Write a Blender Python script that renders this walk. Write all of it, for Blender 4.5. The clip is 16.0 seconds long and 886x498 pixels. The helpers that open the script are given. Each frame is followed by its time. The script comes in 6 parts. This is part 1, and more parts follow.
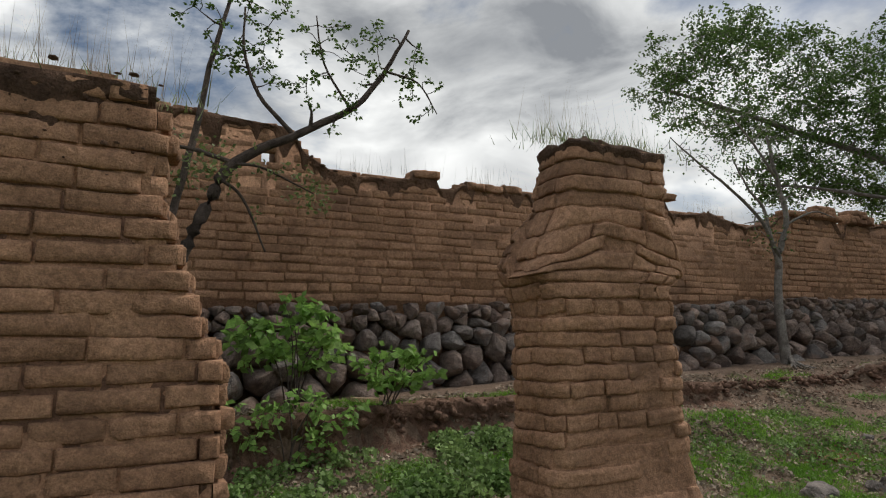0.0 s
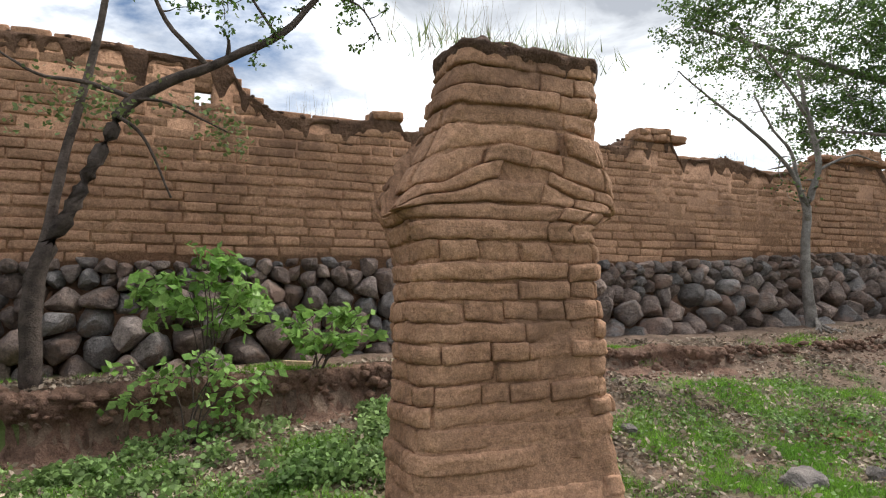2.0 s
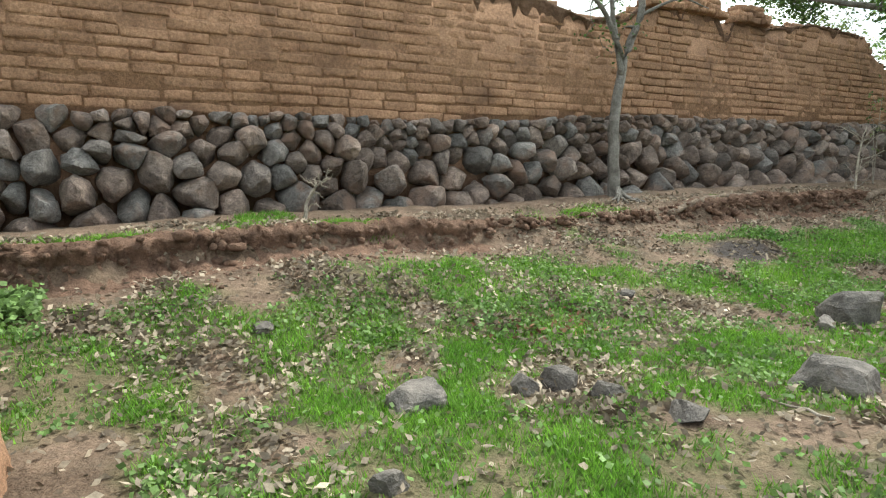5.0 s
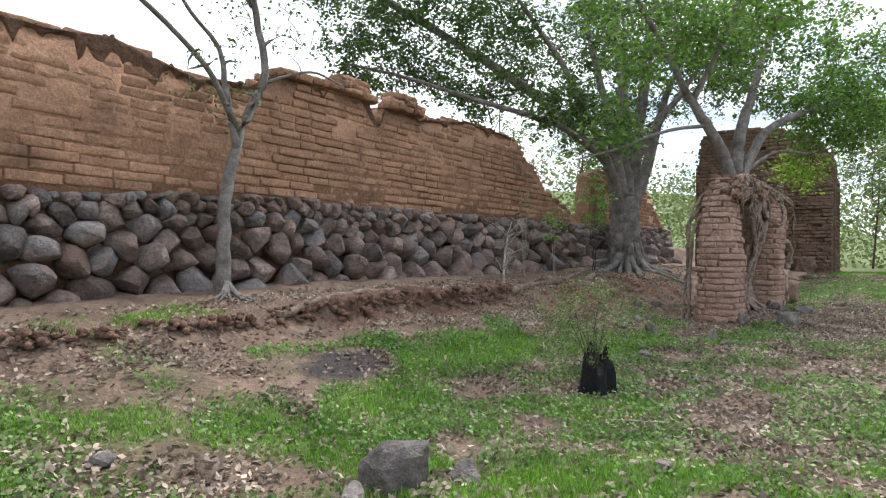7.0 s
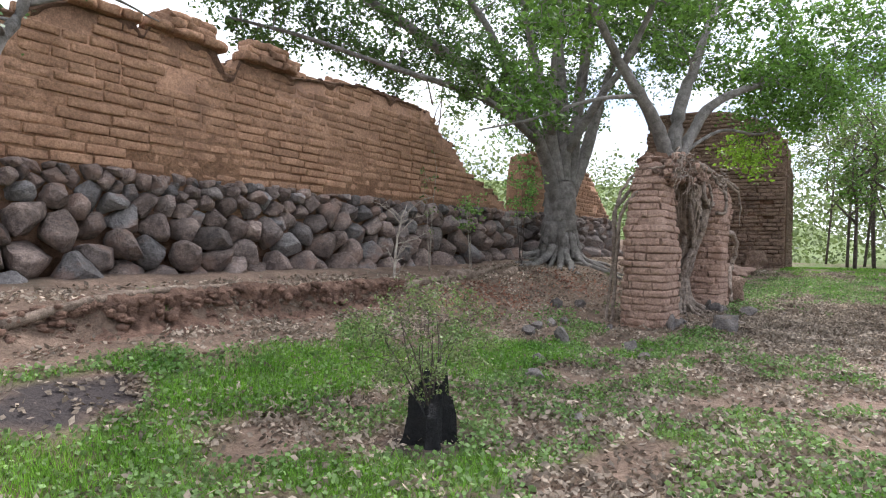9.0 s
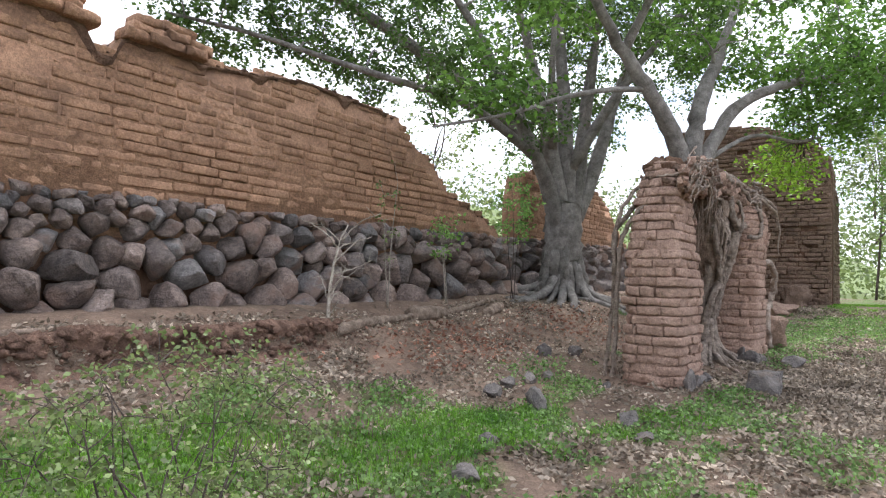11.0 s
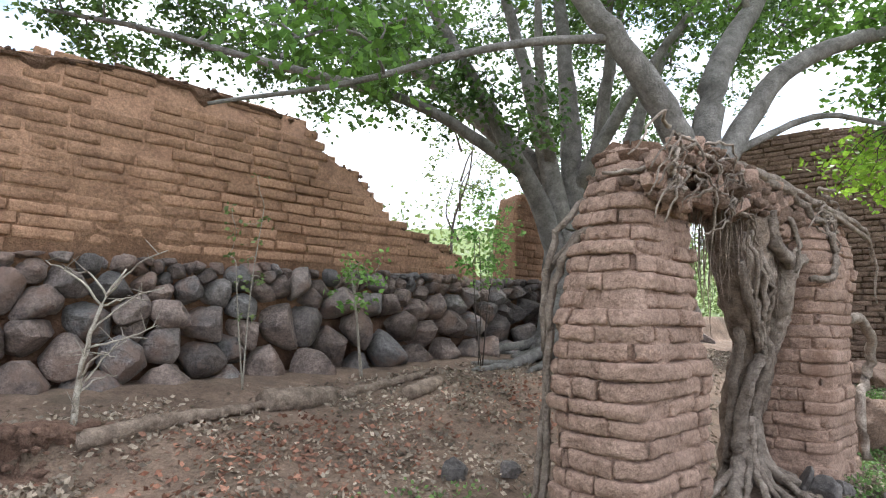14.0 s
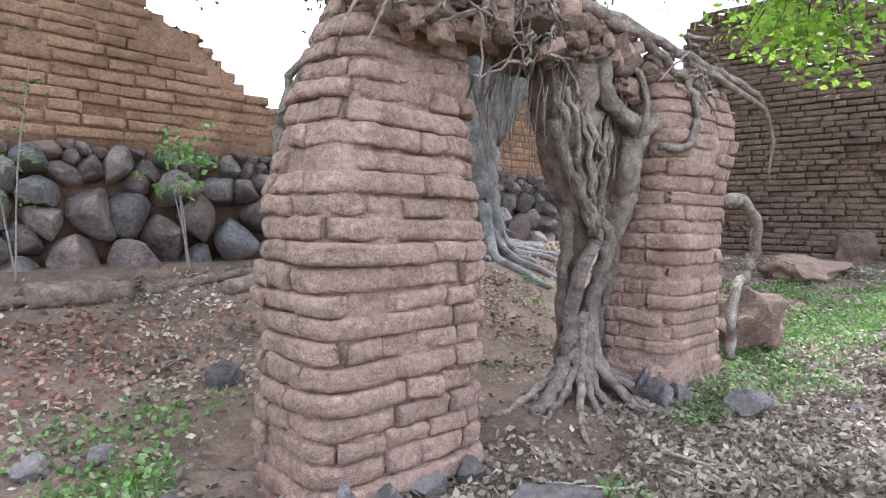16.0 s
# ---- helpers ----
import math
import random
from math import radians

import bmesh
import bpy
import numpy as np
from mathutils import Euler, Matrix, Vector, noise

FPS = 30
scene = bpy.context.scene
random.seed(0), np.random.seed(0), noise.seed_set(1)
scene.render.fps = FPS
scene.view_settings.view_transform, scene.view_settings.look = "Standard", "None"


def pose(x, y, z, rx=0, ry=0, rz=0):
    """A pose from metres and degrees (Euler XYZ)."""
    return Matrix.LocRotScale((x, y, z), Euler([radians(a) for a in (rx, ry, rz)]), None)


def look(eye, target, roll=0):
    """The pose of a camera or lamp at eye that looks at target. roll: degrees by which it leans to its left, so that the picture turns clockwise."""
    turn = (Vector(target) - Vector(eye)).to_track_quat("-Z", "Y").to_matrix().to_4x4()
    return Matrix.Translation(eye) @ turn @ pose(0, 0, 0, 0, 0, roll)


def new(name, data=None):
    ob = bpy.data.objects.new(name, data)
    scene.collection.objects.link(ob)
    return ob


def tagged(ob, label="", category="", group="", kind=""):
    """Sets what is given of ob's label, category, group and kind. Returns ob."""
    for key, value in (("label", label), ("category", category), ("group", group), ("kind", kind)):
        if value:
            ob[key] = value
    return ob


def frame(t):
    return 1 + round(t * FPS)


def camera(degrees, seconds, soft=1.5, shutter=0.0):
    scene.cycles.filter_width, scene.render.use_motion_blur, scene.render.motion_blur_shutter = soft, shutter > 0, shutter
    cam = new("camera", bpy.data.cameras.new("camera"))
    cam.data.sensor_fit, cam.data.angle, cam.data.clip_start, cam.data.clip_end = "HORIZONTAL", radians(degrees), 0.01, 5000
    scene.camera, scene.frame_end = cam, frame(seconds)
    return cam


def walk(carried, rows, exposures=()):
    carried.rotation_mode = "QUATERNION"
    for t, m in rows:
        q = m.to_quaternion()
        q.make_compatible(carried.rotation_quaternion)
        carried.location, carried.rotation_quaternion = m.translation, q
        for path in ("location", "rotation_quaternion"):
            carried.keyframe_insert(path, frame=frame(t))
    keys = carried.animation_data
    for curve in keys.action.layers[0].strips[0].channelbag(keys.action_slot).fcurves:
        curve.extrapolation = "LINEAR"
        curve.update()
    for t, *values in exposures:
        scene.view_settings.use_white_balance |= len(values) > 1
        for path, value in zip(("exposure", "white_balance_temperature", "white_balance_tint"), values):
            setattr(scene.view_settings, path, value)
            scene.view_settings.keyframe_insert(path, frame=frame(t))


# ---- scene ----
cam = camera(72.5, 16.0, 1.1)
METRES, EYE, TILT, LEAN, TURN = 18.0, 1.35, 9.0, 1.0, 0.0
ROWS = [
    (0.0, 0.0, 0.0, 0.0, 0.0, 0.0, -0.0),
    (0.5, 0.0192, 0.0131, -0.0024, -0.61, -0.7, -0.22),
    (1.0, 0.03, 0.0297, -0.0086, 1.22, -0.51, -0.27),
    (1.5, 0.0425, 0.0411, -0.0114, 2.45, -1.47, -0.04),
    (2.0, 0.0644, 0.0526, -0.0116, 4.47, -3.38, 0.59),
    (2.5, 0.0801, 0.064, -0.0144, 5.45, -6.47, 0.59),
    (3.0, 0.0984, 0.0855, -0.021, 5.85, -11.46, 0.91),
    (5.5, 0.2317, 0.1615, -0.0327, -10.91, -15.88, -2.11),
    (6.0, 0.2663, 0.1835, -0.0317, -22.43, -15.07, -4.87),
    (6.5, 0.2957, 0.2, -0.0275, -25.35, -6.82, -5.53),
    (7.0, 0.3245, 0.2146, -0.0273, -25.6, -6.99, -5.58),
    (7.5, 0.3567, 0.2305, -0.0292, -26.76, -8.68, -5.72),
    (8.0, 0.3857, 0.2416, -0.0317, -26.74, -6.88, -5.88),
    (8.5, 0.4156, 0.2562, -0.0324, -27.76, -7.77, -6.24),
    (9.0, 0.4456, 0.277, -0.035, -28.48, -7.54, -6.63),
    (9.5, 0.4698, 0.2994, -0.038, -28.37, -5.3, -6.59),
    (12.0, 0.6198, 0.3942, -0.0503, -24.74, -4.79, -6.12),
    (12.5, 0.6522, 0.416, -0.0519, -24.13, -6.09, -5.98),
    (13.0, 0.6815, 0.4377, -0.0485, -19.31, -6.23, -5.47),
    (13.5, 0.7092, 0.4587, -0.044, -18.48, -6.86, -5.49),
    (14.0, 0.7413, 0.4688, -0.0387, -17.47, -2.08, -5.17),
    (14.5, 0.7687, 0.4704, -0.0386, -19.81, -14.12, -5.56),
    (15.0, 0.7922, 0.4745, -0.04, -24.51, -13.49, -6.23),
    (15.5, 0.817, 0.4801, -0.0425, -23.61, -10.24, -6.08),
    (16.0, 0.8475, 0.4909, -0.0482, -17.96, -11.28, -5.06),
]
EXPOSURES = ((0.0, -0.56, 6700, 9), (1.0, -0.2, 6650, 8), (2.0, 0.42, 6500, 10), (2.6, 0.86, 6500, 8), (3.2, 1.0, 6450, 3), (5.3, 0.82, 6400, -2), (6.5, 0.7, 6150, 10), (9.0, 0.92, 6050, 13), (12.0, 1.18, 6050, 13), (13.9, 1.36, 6000, 9), (14.6, 1.55, 6050, 11), (15.4, 1.66, 5600, 12), (16.0, 1.74, 5500, 12))
walk(cam, [(t, pose(0, 0, EYE, TILT, LEAN, TURN) @ pose(METRES * x, METRES * y, METRES * z, 90 + pitch, roll, yaw)) for t, x, y, z, yaw, pitch, roll in ROWS], exposures=EXPOSURES)

# ---- sky, sun ----
SUN_EL, SUN_AZ = 50.0, 33.0          # degrees; azimuth from +x towards +y
world = bpy.data.worlds.new("sky")
scene.world = world
world.use_nodes = True
wt = world.node_tree
wt.nodes.clear()


def wn(kind, **sets):
    n = wt.nodes.new(kind)
    for k, v in sets.items():
        n.inputs[k].default_value = v
    return n


sky = wt.nodes.new("ShaderNodeTexSky")
sky.sky_type, sky.sun_disc = "NISHITA", False
sky.sun_elevation, sky.sun_rotation = radians(SUN_EL), radians(90 - SUN_AZ)
sky_gain = wn("ShaderNodeVectorMath")
sky_gain.operation = "SCALE"
sky_gain.inputs["Scale"].default_value = 0.10
wt.links.new(sky.outputs[0], sky_gain.inputs[0])
coord = wt.nodes.new("ShaderNodeTexCoord")
mapping = wn("ShaderNodeMapping", Location=(0.35, 0.1, 0.55), Scale=(1.0, 1.0, 2.2))
wt.links.new(coord.outputs["Generated"], mapping.inputs[0])
cl_big = wn("ShaderNodeTexNoise", Scale=2.3, Detail=9.0, Roughness=0.58, Distortion=0.25)
cl_lit = wn("ShaderNodeTexNoise", Scale=3.6, Detail=8.0, Roughness=0.55, Distortion=0.4)
for n in (cl_big, cl_lit):
    wt.links.new(mapping.outputs[0], n.inputs["Vector"])
cover = wt.nodes.new("ShaderNodeValToRGB")
cover.color_ramp.elements[0].position, cover.color_ramp.elements[1].position = 0.36, 0.50
wt.links.new(cl_big.outputs[0], cover.inputs[0])
shade_ramp = wt.nodes.new("ShaderNodeValToRGB")
cr = shade_ramp.color_ramp
cr.elements[0].position, cr.elements[0].color = 0.30, (0.40, 0.43, 0.48, 1)
cr.elements[1].position, cr.elements[1].color = 0.66, (1.45, 1.49, 1.52, 1)
wt.links.new(cl_lit.outputs[0], shade_ramp.inputs[0])
sky_mix = wt.nodes.new("ShaderNodeMix")
sky_mix.data_type = "RGBA"
wt.links.new(cover.outputs[0], sky_mix.inputs[0])
wt.links.new(sky_gain.outputs[0], sky_mix.inputs[6])
wt.links.new(shade_ramp.outputs[0], sky_mix.inputs[7])
bg = wn("ShaderNodeBackground", Strength=1.0)
wt.links.new(sky_mix.outputs[2], bg.inputs[0])
wout = wt.nodes.new("ShaderNodeOutputWorld")
wt.links.new(bg.outputs[0], wout.inputs[0])

sun = new("sun", bpy.data.lights.new("sun", "SUN"))
sun.data.energy, sun.data.angle, sun.data.color = 3.2, radians(11), (1.0, 0.95, 0.88)
se, sa = radians(SUN_EL), radians(SUN_AZ)
sun.matrix_world = look((40 * math.cos(se) * math.cos(sa), 40 * math.cos(se) * math.sin(sa), 40 * math.sin(se)), (0, 0, 0))

# ---- plan: s runs along the great wall, d is the distance in front of it ----
CA, SA = 0.889, 0.457
WALL = Matrix(((CA, SA, 0, 0), (SA, -CA, 0, 9.17), (0, 0, 1, 0), (0, 0, 0, 1)))
WALL_TURN = math.degrees(math.atan2(SA, CA))


def at(s, d, z=0.0):
    return Vector((s * CA + d * SA, 9.17 + s * SA - d * CA, z))


def place(s, d, z=0.0, turn=0.0):
    """A pose whose x runs along the wall and whose y points behind it."""
    p = at(s, d, z)
    return pose(p.x, p.y, p.z, 0, 0, WALL_TURN + turn)


rng = np.random.default_rng(7)


def vnoise(x, y, seed=0):
    """Smooth value noise, about -1 to 1, over arrays."""
    xi, yi = np.floor(x).astype(np.int64), np.floor(y).astype(np.int64)
    fx, fy = x - xi, y - yi
    fx, fy = fx * fx * (3 - 2 * fx), fy * fy * (3 - 2 * fy)

    def h(a, b):
        n = (a * 374761393 + b * 668265263 + seed * 974634777) & 0x7FFFFFFF
        n = ((n ^ (n >> 13)) * 1274126177) & 0x7FFFFFFF
        return ((n ^ (n >> 16)) & 0xFFFF) / 32767.5 - 1
    return (h(xi, yi) * (1 - fx) + h(xi + 1, yi) * fx) * (1 - fy) + (h(xi, yi + 1) * (1 - fx) + h(xi + 1, yi + 1) * fx) * fy


def fbm(x, y, seed=0, octaves=3):
    return sum(vnoise(x * 2 ** k, y * 2 ** k, seed + k) * 0.5 ** k for k in range(octaves)) / 1.75


def smooth(a, b, x):
    t = np.clip((x - a) / (b - a), 0, 1)
    return t * t * (3 - 2 * t)


def ground_z(s, d):
    s, d = np.asarray(s, float), np.asarray(d, float)
    lawn = np.interp(s, (-12, -4, -1.5, 1, 6, 9, 12, 15, 18, 21, 24, 27, 40), (0.05, 0.0, -0.1, -0.15, -0.12, -0.02, 0.02, 0.08, 0.12, 0.4, 0.75, 0.98, 1.0))
    bottom = np.interp(s, (-6, -3, -1.5, 2, 4, 8, 12, 14, 17, 21), (0.02, 0.05, 0.2, 0.42, 0.33, 0.42, 0.46, 0.5, 0.75, 0.95))
    top = np.interp(s, (-6, 2, 4, 7, 9, 12, 14, 17, 21), (0.58, 0.72, 0.66, 0.70, 0.81, 0.84, 0.80, 0.92, 1.1))
    foot = np.interp(s, (-6, -3, 2, 5, 9, 15, 20, 27), (0.6, 0.64, 0.82, 0.82, 0.95, 1.0, 1.15, 1.2))
    wob = 0.16 * vnoise(s * 1.3, s * 0 + 3.3, 5) + 0.07 * vnoise(s * 4, d * 0 + 1.1, 6)
    edge = 1.42 + wob
    width = np.interp(s, (-6, 4, 5, 7, 8.5, 12.6, 14.2), (0.16, 0.16, 0.7, 0.6, 0.22, 0.2, 1.8))
    z = lawn + (bottom - lawn) * smooth(4.2, 1.7, d)
    z = z + (top - bottom) * smooth(edge + width * 0.8, edge - width * 0.35, d)
    z = z + (foot - top) * smooth(1.25, 0.35, d)
    z = np.where(d < 0.2, foot + (1.9 - foot) * smooth(-0.1, -0.6, d), z)
    z = z + 0.035 * fbm(s * 1.1, d * 1.1, 11) + 0.018 * fbm(s * 4.2, d * 4.2, 15)
    far = np.hypot(s - 8, d - 5)
    z = z + 0.10 * smooth(14, 4.9, np.hypot((s - 15.6) * 6, (d - 4.7) * 6) + 0)          # earth heaped at the pillar's foot
    z = z + 0.14 * smooth(1.7, 0.5, np.hypot(s - 17.9, (d - 4.9) * 1.2))
    hill = smooth(45, 260, far) * (26 + 16 * fbm(s / 70, d / 70, 31)) * smooth(40, -60, d)
    return z + hill


def gz(s, d):
    return float(ground_z(s, d))


def grass_amount(s, d):
    """Where the turf grows, 0 to 1."""
    s, d = np.asarray(s, float), np.asarray(d, float)
    g = 0.50 + 0.85 * fbm(s * 0.75, d * 0.75, 41) + 1.0 * fbm(s * 2.4, d * 2.4, 43)
    g = g - 1.2 * smooth(2.35, 1.55, d + 0.5 * vnoise(s * 0.9, d * 0.9, 44)) * (s > -4)
    g = g + 0.55 * smooth(0.9, 0.3, np.hypot((s - 9.3) / 1.9, (d - 3.2) / 0.8))
    g = g - 1.3 * smooth(1.1, 0.6, np.hypot((s - 8.9) / 0.75, (d - 6.2) / 0.33))
    g = g - 1.5 * smooth(1.15, 0.8, np.hypot((s - 7.35) / 0.6, (d - 2.75) / 0.36))
    g = g - 0.85 * smooth(10.5, 13.5, s) * smooth(4.3, 3.1, d + 0.6 * vnoise(s, d, 47))
    # thinner turf to dull the lawn's green, standing in for tree shade
    g = g - 0.33 * smooth(5, 11, s)
    g = g - 0.9 * smooth(1.2, 0.5, np.hypot((s + 0.9) / 1.3, (d - 4.5) / 0.8))
    g = g - 1.0 * smooth(1.3, 0.7, np.hypot((s - 16.6) / 2.6, (d - 4.7) / 0.9))
    g = g + 0.7 * smooth(1.0, 0.5, np.hypot((s - 13.9) / 1.4, (d - 3.95 + 0.12 * (s - 13.9)) / 0.3))
    g = g - 0.75 * smooth(14.2, 15.6, s) * smooth(21.5, 19.5, s) * smooth(5.5, 6.1, d + 0.5 * vnoise(s * 1.4, d * 1.4, 49))
    g = g + 0.6 * smooth(20, 23, s) * smooth(4.5, 6.5, d)
    g = g + 0.9 * smooth(1.0, 0.5, np.hypot((s - 12.3) / 1.3, (d - 4.1) / 0.7) + 0.25 * vnoise(s * 2, d * 2, 52))
    return np.clip(g, 0, 1)


# ---- materials ----
def material(name, low, high, scale=6.0, rough=0.9, bump=0.4, fine=60.0, metal=0.0, vary=0.25, stain=None, stain_scale=1.5, stain_at=0.58, coords="Object", bump_scale=None, spec=0.3, speckle=1.4, alt=None, blotch=0.4):
    """A surface whose colour runs between two tones by noise, differs from piece to piece, and has stains and fine relief."""
    m = bpy.data.materials.new(name)
    m.use_nodes = True
    t = m.node_tree
    bsdf = t.nodes["Principled BSDF"]
    bsdf.inputs["Roughness"].default_value, bsdf.inputs["Metallic"].default_value = rough, metal
    bsdf.inputs["Specular IOR Level"].default_value = spec
    tc = t.nodes.new("ShaderNodeTexCoord")
    geo = t.nodes.new("ShaderNodeNewGeometry")
    info = t.nodes.new("ShaderNodeObjectInfo")
    src = geo.outputs["Position"] if coords == "World" else tc.outputs["Object"]

    def noise_node(sc, detail=6.0, r=0.6):
        n = t.nodes.new("ShaderNodeTexNoise")
        n.inputs["Scale"].default_value, n.inputs["Detail"].default_value, n.inputs["Roughness"].default_value = sc, detail, r
        t.links.new(src, n.inputs["Vector"])
        return n.outputs[0]

    def math_node(op, a, b):
        n = t.nodes.new("ShaderNodeMath")
        n.operation = op
        for i, v in enumerate((a, b)):
            if isinstance(v, (int, float)):
                n.inputs[i].default_value = v
            else:
                t.links.new(v, n.inputs[i])
        return n.outputs[0]

    def mix(f, a, b, blend="MIX"):
        n = t.nodes.new("ShaderNodeMix")
        n.data_type, n.blend_type = "RGBA", blend
        for i, v in ((0, f), (6, a), (7, b)):
            if isinstance(v, (int, float)):
                n.inputs[i].default_value = v
            elif isinstance(v, tuple):
                n.inputs[i].default_value = (*v, 1)
            else:
                t.links.new(v, n.inputs[i])
        return n.outputs[2]
    coarse = noise_node(scale)
    grain = noise_node(fine, 4.0, 0.7)
    ramp = t.nodes.new("ShaderNodeMapRange")
    ramp.inputs[1].default_value, ramp.inputs[2].default_value = 0.3, 0.7
    t.links.new(coarse, ramp.inputs[0])
    col = mix(ramp.outputs[0], low, high)
    if alt:          # some pieces have a tone of their own
        turn = math_node("FRACT", math_node("MULTIPLY", info.outputs["Random"], 7.31), 0.0)
        ar = t.nodes.new("ShaderNodeMapRange")
        ar.inputs[1].default_value, ar.inputs[2].default_value = 0.45, 0.85
        t.links.new(turn, ar.inputs[0])
        col = mix(ar.outputs[0], col, alt)
    both = math_node("ADD", info.outputs["Random"], geo.outputs["Random Per Island"])
    both = math_node("FRACT", both, 0.0)
    gain = math_node("ADD", math_node("MULTIPLY", both, vary), 1 - vary / 2)
    gain = math_node("MULTIPLY", gain, math_node("ADD", math_node("MULTIPLY", grain, speckle), 1 - speckle / 2))
    spots = t.nodes.new("ShaderNodeMapRange")
    spots.inputs[1].default_value, spots.inputs[2].default_value = 0.34, 0.66
    spots.inputs[3].default_value, spots.inputs[4].default_value = 1 - blotch / 2, 1 + blotch / 2
    t.links.new(noise_node(fine * 0.28, 5.0, 0.7), spots.inputs[0])
    gain = math_node("MULTIPLY", gain, spots.outputs[0])
    gray = t.nodes.new("ShaderNodeCombineColor")
    for i in range(3):
        t.links.new(gain, gray.inputs[i])
    col = mix(1.0, col, gray.outputs[0], "MULTIPLY")
    if stain:
        s = noise_node(stain_scale, 5.0, 0.65)
        sr = t.nodes.new("ShaderNodeMapRange")
        sr.inputs[1].default_value, sr.inputs[2].default_value = stain_at, stain_at + 0.12
        t.links.new(s, sr.inputs[0])
        col = mix(math_node("MULTIPLY", sr.outputs[0], 0.75), col, stain)
    t.links.new(col, bsdf.inputs["Base Color"])
    b = t.nodes.new("ShaderNodeBump")
    b.inputs["Strength"].default_value, b.inputs["Distance"].default_value = bump, 0.06
    h = math_node("ADD", noise_node(bump_scale or scale * 3, 6.0, 0.65), math_node("MULTIPLY", grain, 0.35))
    t.links.new(h, b.inputs["Height"])
    t.links.new(b.outputs[0], bsdf.inputs["Normal"])
    return m


ADOBE = material("adobe", (0.27, 0.15, 0.092), (0.41, 0.24, 0.15), 3.0, 0.95, 0.55, 90, vary=0.30, stain=(0.155, 0.088, 0.058), stain_scale=0.9, stain_at=0.56, coords="World", bump_scale=26, speckle=1.5, blotch=0.6)
ADOBE_PALE = material("adobe_pale", (0.29, 0.186, 0.14), (0.425, 0.285, 0.22), 4.0, 0.95, 0.7, 90, vary=0.22, stain=(0.20, 0.115, 0.078), stain_scale=1.4, stain_at=0.58, coords="World", bump_scale=30, speckle=1.5, blotch=0.6)
# greyer adobe, its colour also darkened for the trees' shade on the house
ADOBE_GREY_SHADED = material("adobe_grey_shaded", (0.18, 0.116, 0.084), (0.28, 0.187, 0.14), 4.0, 0.95, 1.0, 90, vary=0.25, stain=(0.11, 0.075, 0.058), stain_scale=1.2, coords="World", bump_scale=26, speckle=1.5, blotch=0.6)
MORTAR = material("mud_mortar", (0.115, 0.064, 0.042), (0.20, 0.112, 0.072), 5.0, 0.95, 0.8, 90, coords="World", bump_scale=22)
CREST = material("crest_earth", (0.075, 0.045, 0.032), (0.18, 0.105, 0.07), 4.0, 0.95, 1.0, 70, coords="World", bump_scale=18)
WASH = material("washed_earth", (0.125, 0.072, 0.048), (0.26, 0.152, 0.1), 2.5, 0.95, 1.0, 70, coords="World", bump_scale=18)
STONE = material("basalt_stone", (0.125, 0.096, 0.086), (0.34, 0.255, 0.215), 4.0, 0.88, 1.0, 60, vary=0.8, stain=(0.27, 0.175, 0.135), stain_scale=1.9, stain_at=0.52, coords="World", bump_scale=22, alt=(0.20, 0.182, 0.175), blotch=0.7)
ROCK = material("dark_rock", (0.075, 0.066, 0.064), (0.22, 0.19, 0.172), 5.0, 0.8, 0.7, 60, vary=0.4, stain=(0.20, 0.15, 0.12), stain_scale=3.5, stain_at=0.6, coords="World", bump_scale=18)
BARK = material("grey_bark", (0.11, 0.097, 0.085), (0.28, 0.255, 0.235), 5.0, 0.9, 0.6, 50, coords="World", bump_scale=25)
BARK_DARK = material("brown_bark", (0.045, 0.034, 0.028), (0.13, 0.10, 0.085), 8.0, 0.9, 0.6, 60, coords="World", bump_scale=30)
ROOT = material("fig_root", (0.17, 0.125, 0.097), (0.42, 0.34, 0.28), 9.0, 0.85, 0.9, 50, vary=0.35, coords="World", bump_scale=22)
TWIG = material("pale_twig", (0.25, 0.21, 0.17), (0.42, 0.37, 0.31), 10.0, 0.9, 0.3, 80, coords="World")
CHAR = material("charred_wood", (0.006, 0.006, 0.007), (0.028, 0.026, 0.026), 10.0, 0.7, 1.0, 70, coords="World", bump_scale=30)
ROTWOOD = material("weathered_log", (0.14, 0.10, 0.075), (0.38, 0.29, 0.225), 9.0, 0.95, 0.8, 60, coords="World", bump_scale=25)
PLANK = material("sawn_wood", (0.42, 0.30, 0.19), (0.58, 0.44, 0.30), 9.0, 0.8, 0.2, 60, coords="World")


def leaf_material(name, low, high, through_light=0.35, rough=0.5):
    m = material(name, low, high, 1.5, rough, 0.0, 40, vary=0.9, coords="World")
    t = m.node_tree
    bsdf = t.nodes["Principled BSDF"]
    out = t.nodes["Material Output"]
    tr = t.nodes.new("ShaderNodeBsdfTranslucent")
    src = bsdf.inputs["Base Color"].links[0].from_socket
    t.links.new(src, tr.inputs[0])
    mx = t.nodes.new("ShaderNodeMixShader")
    mx.inputs[0].default_value = through_light
    t.links.new(bsdf.outputs[0], mx.inputs[1])
    t.links.new(tr.outputs[0], mx.inputs[2])
    t.links.new(mx.outputs[0], out.inputs[0])
    return m


